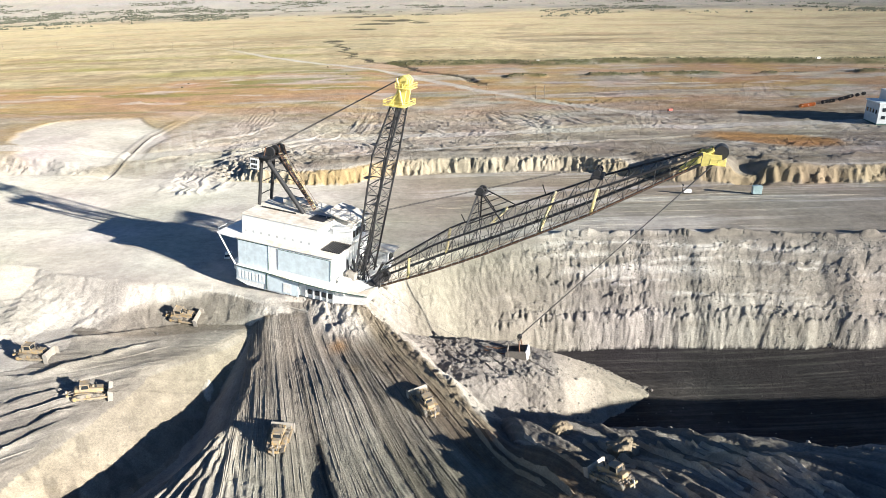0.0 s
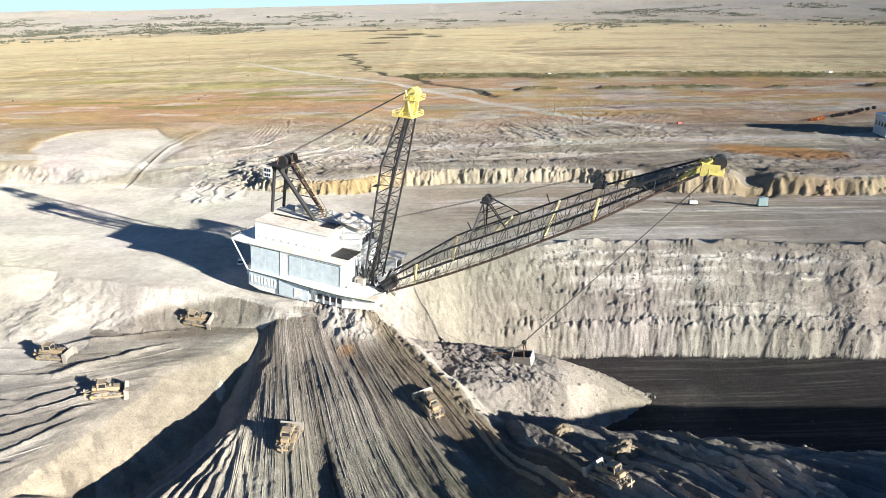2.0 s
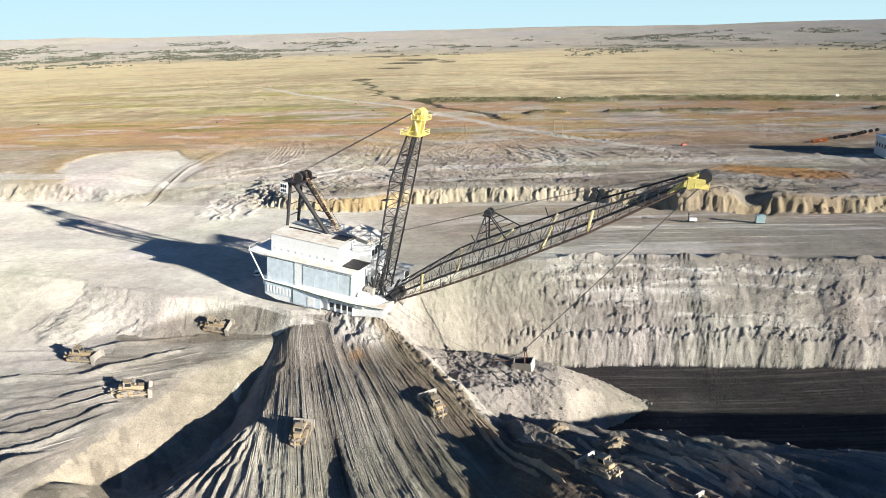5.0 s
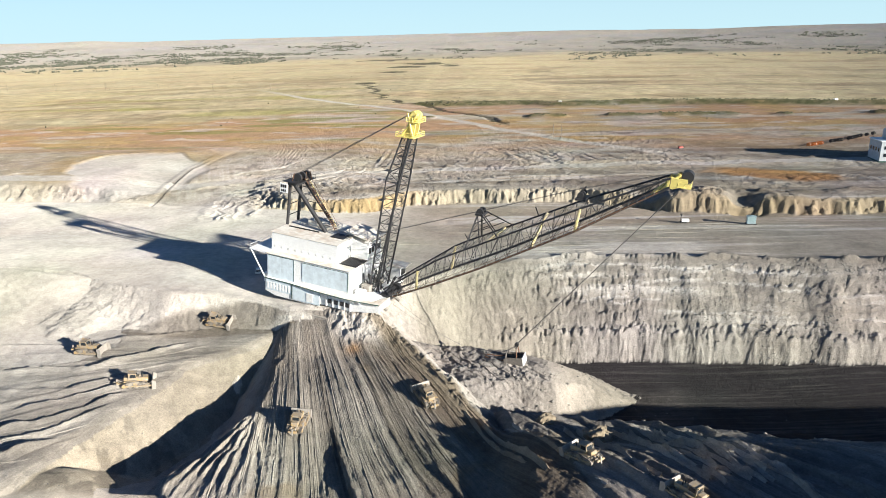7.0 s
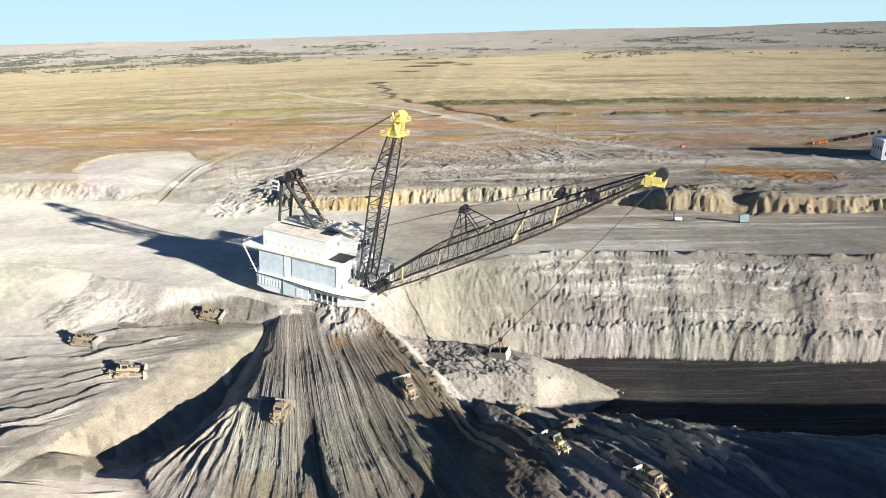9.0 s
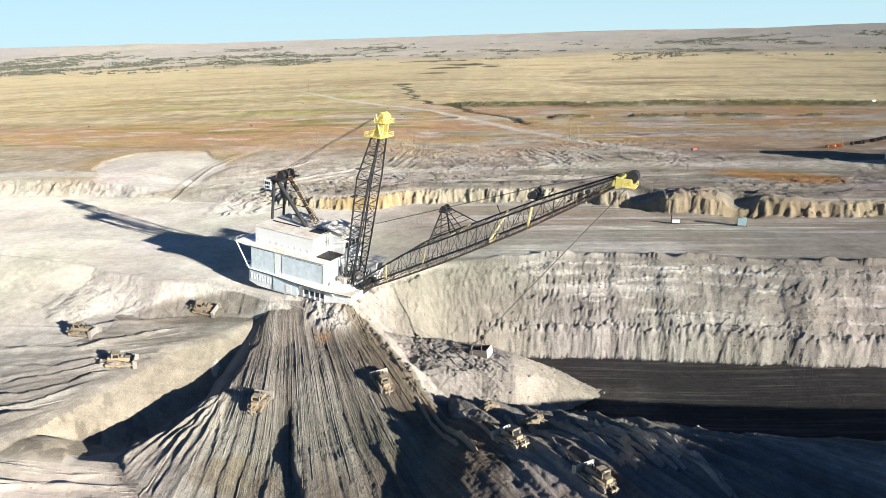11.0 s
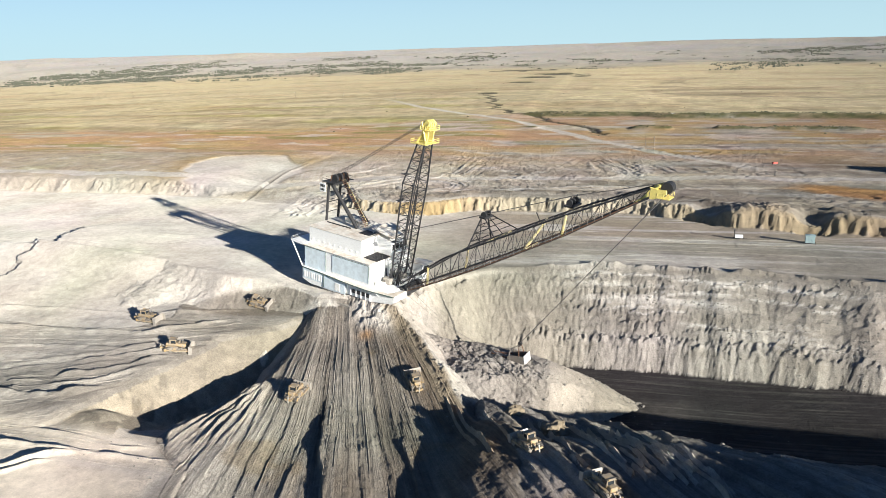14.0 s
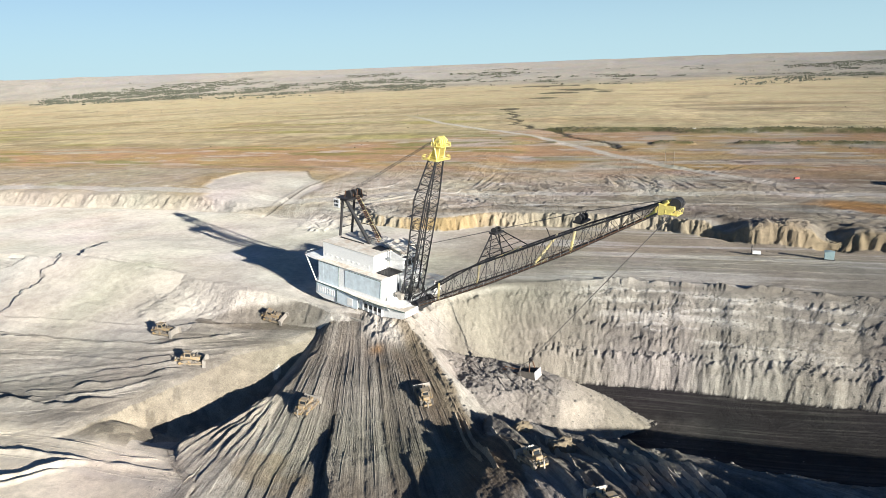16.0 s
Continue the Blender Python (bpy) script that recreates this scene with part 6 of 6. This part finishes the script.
kinds = [cable_reel(ORANGE, WHITE, "orange and white cable reel on dry ground"), cable_reel(BLACK, WOOD, "dark steel cable reel wound with pale cable")]
REEL_LINE = ((262, 482), (300, 505), (338, 534))
for i, u in enumerate((0.0, 0.05, 0.09, 0.13, 0.17, 0.31, 0.36, 0.41, 0.45, 0.57, 0.61, 0.65, 0.69, 0.73, 0.77, 0.88, 1.0)):
    x = float(np.interp(u, (0, 0.5, 1), [p[0] for p in REEL_LINE]))
    y = float(np.interp(u, (0, 0.5, 1), [p[1] for p in REEL_LINE]))
    src = kinds[0] if i < 5 else kinds[1]
    m = pose(x, y, height(x, y) - 0.05, 0, 0, 130 + 9 * math.sin(i * 2.3))
    if i in (0, 5):
        src.matrix_world = m
    else:
        copy_thing(src, m)


def pole_pair(x, y):
    top = thing("pole_frame", pose(x, y, height(x, y)), "pair of tall weathered timber power poles", "power pole")
    for dx in (-3.4, 3.4):
        part("pole", bar((dx, 0, -0.5), (dx, 0, 11.0), 0.26, 8, 0.18), WOOD, top)
    part("cross_arm", soft_box((-4.2, -0.15, 2.4), (4.2, 0.15, 2.8), 0.03), WOOD, top)
    return top


pole_pair(88.5, 553.5)


def line_pole():
    top = thing("power_pole", Matrix(), "slim pale timber power pole in dry grass", "power pole", "far power line")
    part("pole", bar((0, 0, -0.5), (0, 0, 13), 0.3, 8, 0.2), WOOD, top)
    part("cross_arm", soft_box((-1.6, -0.12, 11.6), (1.6, 0.12, 11.95), 0.02), WOOD, top)
    for dx in (-1.3, 0, 1.3):
        part("insulator", bar((dx, 0, 11.95), (dx, 0, 12.4), 0.08, 6), WHITE, top)
    return top


far_pole = line_pole()
for i in range(9):
    x, y = -1290 + 118 * i, 1500 - 28 * i
    m = pose(x, y, height(x, y), 0, 0, 10)
    if i == 0:
        far_pole.matrix_world = m
    else:
        copy_thing(far_pole, m)


def marker(x, y, s, mat, name, label):
    top = thing(name, pose(x, y, height(x, y), 0, 0, 20), label, name.replace("_", " "))
    part("body", soft_box((-1.6 * s, -0.8 * s, 0.35 * s), (1.6 * s, 0.8 * s, 1.5 * s), 0.1), mat, top)
    part("frame", soft_box((-1.9 * s, -0.7 * s, 0), (1.9 * s, 0.7 * s, 0.35 * s), 0.04), BLACK, top)
    return top


marker(168.5, 480, 1.1, RED, "fuel_tank", "small red skid tank on stripped ground")
marker(136, 880, 1.6, WHITE, "equipment_shelter", "small white shelter in the dry field")
marker(452, 812, 1.6, WHITE, "equipment_shelter", "small white shelter beside the dyke")


def shed():
    x, y = 300, 418
    z = min(height(276, 420), height(300, 418)) - 0.3
    top = thing("workshop_building", pose(x, y, z, 0, 0, -9), "large grey flat-roofed workshop with dark windows", "workshop")
    wall = part("wall", soft_box((-26, -9, 0), (34, 9, 13.5), 0.1), GREY_WALL, top)
    part("roof", soft_box((-26.5, -9.5, 13.5), (34.5, 9.5, 14.2), 0.08), PALE_BLUE, top)
    part("upper_storey", soft_box((-20, -6, 14.2), (30, 7, 20.5), 0.1), GREY_WALL, top)
    part("base_band", soft_box((-26.15, -9.15, 0), (34.1, 9.1, 1.4), 0.03), GREEN, top)
    for r in range(2):
        for i in range(14):
            w = part("window", soft_box((-24 + i * 4.1, -9.12, 4.0 + r * 4.6), (-21.6 + i * 4.1, -8.98, 6.2 + r * 4.6), 0.03), GLASS, wall)
            part("sill", soft_box((-24.1 + i * 4.1, -9.25, 3.85 + r * 4.6), (-21.5 + i * 4.1, -9.0, 4.0 + r * 4.6), 0.02), WHITE, w)
    for i in range(4):
        part("window", soft_box((-26.12, -7 + i * 4, 7.0), (-25.98, -5.2 + i * 4, 9.4), 0.03), GLASS, wall)
    return top


shed()


# ---- ridges that blades and tracks leave on the dozed ground ----
def ridges(name, lines, label, seed, mask=None, pale=1.05):
    """Long thin earth ridges as one mesh: lines of (points (n, 2), half width, height)."""
    rng = np.random.default_rng(seed)
    cos, faces, at0 = [], [], 0
    for pts, wide, high in lines:
        n = len(pts)
        go = np.gradient(pts, axis=0)
        go = go / np.maximum(np.linalg.norm(go, axis=1), 1e-6)[:, None]
        side = np.stack((-go[:, 1], go[:, 0]), -1) * wide
        bumpy = high * np.clip(0.75 + 0.5 * np.convolve(rng.normal(0, 1, n + 4), np.ones(5) / 5, "valid") * 1.6, 0.05, 1.5)
        cos.append(np.stack((pts - side, pts, pts + side), 1).reshape(-1, 2))
        keep = np.repeat(rng.uniform(0, 1, n // 9 + 1), 9)[:n] > 0.12
        lift = np.stack((np.full(n, -0.12), bumpy, np.full(n, -0.12)), 1)
        faces.append((at0, n, keep, lift))
        at0 += 3 * n
    xy = np.concatenate(cos)
    z, kinds = land(xy[:, 0], xy[:, 1])
    col = np.clip(soil(xy[:, 0], xy[:, 1], z, kinds) * pale, 0, 0.6)
    ok = np.ones(len(xy), bool) if mask is None else mask(xy[:, 0], xy[:, 1], z, kinds)
    quads = []
    for start, n, keep, lift in faces:
        z[start:start + 3 * n] += lift.ravel()
        good = ok[start:start + 3 * n].reshape(n, 3).all(1) & keep
        for i in range(n - 1):
            if good[i] and good[i + 1]:
                a = start + 3 * i
                quads += [(a, a + 1, a + 4, a + 3), (a + 1, a + 2, a + 5, a + 4)]
    me = bpy.data.meshes.new(name)
    me.from_pydata(np.concatenate((xy, z[:, None]), 1).tolist(), [], quads)
    at = me.attributes.new("soil", "FLOAT_COLOR", "POINT")
    at.data.foreach_set("color", np.concatenate((col, np.ones((len(col), 1))), 1).astype(np.float32).ravel())
    me.materials.append(EARTH)
    me.update()
    return tagged(new(name, me), label, "track ridges", kind="stuff")


def straight(x0, y0, x1, y1, step=1.3, sway=0.25, seed=0):
    n = max(3, int(math.hypot(x1 - x0, y1 - y0) / step))
    f = np.linspace(0, 1, n)
    x, y = x0 + (x1 - x0) * f, y0 + (y1 - y0) * f
    return np.stack((x + sway * fbm(y / 18, x / 18, seed, 2), y + sway * fbm(x / 18, y / 18, seed + 3, 2)), -1)


rng = np.random.default_rng(41)
rows = []
for i in range(60):
    th0 = 0.08 + 0.47 * (i + rng.uniform(0, 0.8)) / 60
    r0, r1 = rng.uniform(84, 125), rng.uniform(140, 185)
    for gap in (0, rng.uniform(1.1, 2.4)):
        ax, ay = HUB[0] + math.sin(th0) * r0 + gap, HUB[1] - math.cos(th0) * r0
        bx, by = HUB[0] + math.sin(th0) * r1 + gap * 1.2, HUB[1] - math.cos(th0) * r1
        rows.append((straight(ax, ay, bx, by, seed=i), rng.uniform(0.18, 0.3), 0.05 + 0.16 * rng.uniform(0, 1) ** 2))
ridges("fan_track_ridges", rows, "thin earth ridges left by dozer tracks on the fan", 42, lambda x, y, z, k: (k["block"] >= z - 0.05) & (x > k["xc"] - 5) & (y < 188))
rows = []
starts = [(7.5, 139.6, 1.5), (11.5, 136.0, 1.5), (20.0, 132.5, 1.1), (33.0, 128.5, 1.5), (35.5, 127.5, 1.3)]
starts += [(43 + 1.9 * i, 128 - 0.3 * i + 2 * rng.uniform(-1, 1), rng.uniform(0.8, 1.4)) for i in range(13)]
for i, (ax, ay, tall) in enumerate(starts):
    far = rng.uniform(24, 34)
    rows.append((straight(ax, ay, ax + 0.52 * far, ay - far, step=0.9, seed=i + 70), rng.uniform(0.4, 0.7), tall))
# colour times 1.8, so that the crests look sunlit within the shade
ridges("spoil_track_ridges", rows, "earth ridges on the shaded spoil, coloured pale as if sunlit", 43, lambda x, y, z, k: z > -17, 1.8)
rows = []
furrow = ((-200, 84), (-118, 113), (-97, 121), (-77, 139))
for i in range(26):
    lift_y = -20 + 2.6 * i + rng.uniform(-0.8, 0.8)
    x = np.arange(-175, -66 - abs(lift_y) * 0.2, 1.4)
    flat_y = np.clip((lift_y + 5) / 45, 0, 1)
    y = line(x, furrow) * (1 - flat_y) + (line(x, ((-220, 110), (-145, 117), (-98, 120), (-72, 134)))) * flat_y + lift_y
    rows.append((np.stack((x, y + 0.3 * fbm(x / 15, x * 0, i, 2)), -1), rng.uniform(0.2, 0.36), rng.uniform(0.05, 0.18)))
for i in range(9):
    x = np.arange(-125, -44, 1.3)
    rows.append((np.stack((x, 88.6 + 1.5 * i - 0.0006 * (x + 70) ** 2 * (1 if i % 2 else 0.6) + 0.2 * fbm(x / 12, x * 0, 90 + i, 2)), -1), rng.uniform(0.22, 0.35), rng.uniform(0.05, 0.16)))
ridges("lane_track_ridges", rows, "thin earth ridges along the bladed lanes", 44, lambda x, y, z, k: (k["block"] >= z - 0.05) & ((k["t1"] < 0.12) | (y < 101)) & (x < k["xc"]) & (y > 86) & (y < 186))
rows = []
for i in range(14):
    ax, ay = -4 + 2.4 * i, 188 - 0.3 * i
    rows.append((straight(ax, ay, ax + 13 + rng.uniform(-2, 4), ay - rng.uniform(14, 24), seed=i + 120), rng.uniform(0.25, 0.4), rng.uniform(0.15, 0.4)))
ridges("pile_track_ridges", rows, "thin earth ridges over the pushed pile", 45, lambda x, y, z, k: (k["pile"] >= z - 0.05) & (x < 34))
rows = []
for i in range(16):
    y0 = 243 + 3.6 * i + rng.uniform(-1.2, 1.2)
    x0 = rng.uniform(-45, 30)
    x = np.arange(x0, x0 + rng.uniform(90, 190), 2.0)
    rows.append((np.stack((x, y0 + rng.uniform(-0.03, 0.03) * (x - x0) + 0.6 * fbm(x / 40, x * 0, 150 + i, 2)), -1), rng.uniform(0.25, 0.45), rng.uniform(0.08, 0.2)))
ridges("bench_track_ridges", rows, "faint tyre ridges along the haul bench", 46, lambda x, y, z, k: (y < 303) & (y > 238))


# ---- clods, shrubs and far woods ----
def scatter(name, places, sizes, mat, label, category, flat=0.7, seed=3, per=1, lift=0.15):
    """Many rough lumps as one mesh: places (n, 3), sizes (n)."""
    rng = np.random.default_rng(seed)
    g = (1 + 5 ** 0.5) / 2
    v = np.array([(-1, g, 0), (1, g, 0), (-1, -g, 0), (1, -g, 0), (0, -1, g), (0, 1, g), (0, -1, -g), (0, 1, -g), (g, 0, -1), (g, 0, 1), (-g, 0, -1), (-g, 0, 1)]) / 1.9
    f = np.array([(0, 11, 5), (0, 5, 1), (0, 1, 7), (0, 7, 10), (0, 10, 11), (1, 5, 9), (5, 11, 4), (11, 10, 2), (10, 7, 6), (7, 1, 8),
                  (3, 9, 4), (3, 4, 2), (3, 2, 6), (3, 6, 8), (3, 8, 9), (4, 9, 5), (2, 4, 11), (6, 2, 10), (8, 6, 7), (9, 8, 1)])
    n = len(places)
    vs = v[None] * (1 + 0.38 * rng.uniform(-1, 1, (n, 12, 3)))
    a = rng.uniform(0, 6.28, n)
    c, s = np.cos(a)[:, None], np.sin(a)[:, None]
    vs = np.stack((vs[..., 0] * c - vs[..., 1] * s, vs[..., 0] * s + vs[..., 1] * c, vs[..., 2] * flat), -1)
    vs = vs * sizes[:, None, None] + places[:, None, :] + np.array((0, 0, 1)) * (sizes * lift)[:, None, None]
    faces = (f[None] + 12 * np.arange(n)[:, None, None]).reshape(-1, 3)
    me = bpy.data.meshes.new(name)
    me.vertices.add(n * 12)
    me.vertices.foreach_set("co", vs.astype(np.float32).ravel())
    me.loops.add(faces.size)
    me.loops.foreach_set("vertex_index", faces.astype(np.int32).ravel())
    me.polygons.add(len(faces))
    me.polygons.foreach_set("loop_start", np.arange(0, faces.size, 3, dtype=np.int32))
    me.update(calc_edges=True)
    me.materials.append(mat)
    return tagged(new(name, me), label, category, kind="stuff")


def sample(n, x0, x1, y0, y1, keep, seed):
    rng = np.random.default_rng(seed)
    x, y = rng.uniform(x0, x1, n), rng.uniform(y0, y1, n)
    z, k = land(x, y)
    m = rng.uniform(0, 1, n) < keep(x, y, z, k)
    return np.stack((x, y, z), -1)[m]


def sizes_of(n, low, high, seed):
    return low + (high - low) * np.random.default_rng(seed).uniform(0, 1, n) ** 3.5


pts = sample(9000, 30, 170, 200, 236, lambda x, y, z, k: (k["d"] > 0) * (k["z"] - k["north"] < 0.1) * (0.15 + 0.85 * ss(-0.1, 0.5, k["n8"])), 5)
scatter("highwall_clods", pts, sizes_of(len(pts), 0.08, 0.5, 6), STONE, "grey broken clods on the highwall slope", "clods", lift=-0.1)
pts = sample(9000, -60, 66, 140, 200, lambda x, y, z, k: np.maximum((k["pile"] >= k["z"] - 0.05) * (0.12 + 0.6 * ss(0.2, 0.6, k["n8"])), (k["north"] >= k["z"] - 0.05) * (k["d"] > 0) * 0.3 * (x > 5)) + 0.015, 7)
toe = sample(2500, 44, 72, 170, 192, lambda x, y, z, k: ss(5, 0, np.abs(y - line(x, ((44, 186), (66, 182), (72, 180))) - 1.5)) * (k["pile"] > k["floor"] - 0.4) * (k["pile"] > k["north"]) * 0.5, 27)
pts = np.concatenate((pts, toe))
scatter("pile_clods", pts, sizes_of(len(pts), 0.06, 0.55, 8), STONE, "grey lumps strewn over the pushed pile", "clods")
pts = sample(9000, -130, 110, 84, 180, lambda x, y, z, k: 0.07 + 0.5 * ss(0, 3, y - line(x, ((10, 134), (54, 127), (89, 119), (160, 112)))) * (x > 10) * (z > -30), 9)
scatter("fan_clods", pts, sizes_of(len(pts), 0.06, 0.3, 10), STONE, "small clods between the dozer tracks", "clods")
pts = sample(700, 46, 150, 112, 150, lambda x, y, z, k: ss(5, 0, np.abs(y - line(x, ((30, 138), (54, 132), (89, 124), (160, 117))))) * (z > -28), 11)
scatter("spoil_edge_clods", pts, sizes_of(len(pts), 0.12, 0.6, 12), STONE, "large lumps along the spoil edge", "clods")


def clay_lump(x, y, s, seed):
    rng = random.Random(seed)
    bm = bmesh.new()
    bmesh.ops.create_icosphere(bm, subdivisions=4, radius=1.0)
    for v in bm.verts:
        p = v.co.copy()
        d = 1 + 0.30 * noise.noise(p * 1.3 + Vector((seed, 0, 0))) + 0.2 * noise.noise(p * 3.1) + 0.12 * noise.noise(p * 7)
        v.co = Vector((p.x * 1.2 * d, p.y * d, p.z * 0.9 * d)) * s
    top = thing("clay_lump", pose(x, y, height(x, y) + 0.25 * s, 0, 0, rng.uniform(0, 90)), "rough mound of tan clay on the spoil", "clay mound")
    part("mound", bm, CLAY, top)


clay_lump(40.3, 123.6, 2.9, 3)
clay_lump(28.5, 133.5, 2.0, 8)

pts = sample(90000, -3300, 2400, 1900, 4300, lambda x, y, z, k: (0.01 + 0.99 * ss(0.1, 0.45, fbm(x / 300, y / 190, 171, 3))) * ss(2700, 3150, y + 240 * fbm(x / 500, y / 300, 145, 3)) * ss(4400, 3700, y) * 0.26, 13)
w = 1 / np.sqrt(1 + (pts[:, 0] / pts[:, 1]) ** 2)
pts[:, 0] *= w
pts[:, 1] *= w
rng = np.random.default_rng(14)
crowns = np.concatenate([pts + np.stack((rng.uniform(-14, 14, len(pts)), rng.uniform(-8, 8, len(pts)), rng.uniform(0, 2.5, len(pts))), -1) for i in range(4)])
scatter("far_woods", crowns, rng.uniform(1.2, 4.0, len(crowns)), LEAF, "distant dusty-green woods along the valley", "woods", 0.8, 15, lift=0.3)
pts = sample(120000, -700, 620, 640, 2600, lambda x, y, z, k: np.clip(k["dyke"] - 1.0, 0, 1) * 0.9 + 0.5 * k["coulee"] + 0.0015, 16)
scatter("shrubs", pts, np.random.default_rng(17).uniform(0.3, 1.1, len(pts)), SCRUB, "low dark shrubs on the dykes and grassland", "shrubs", 0.7, 18, lift=0.3)
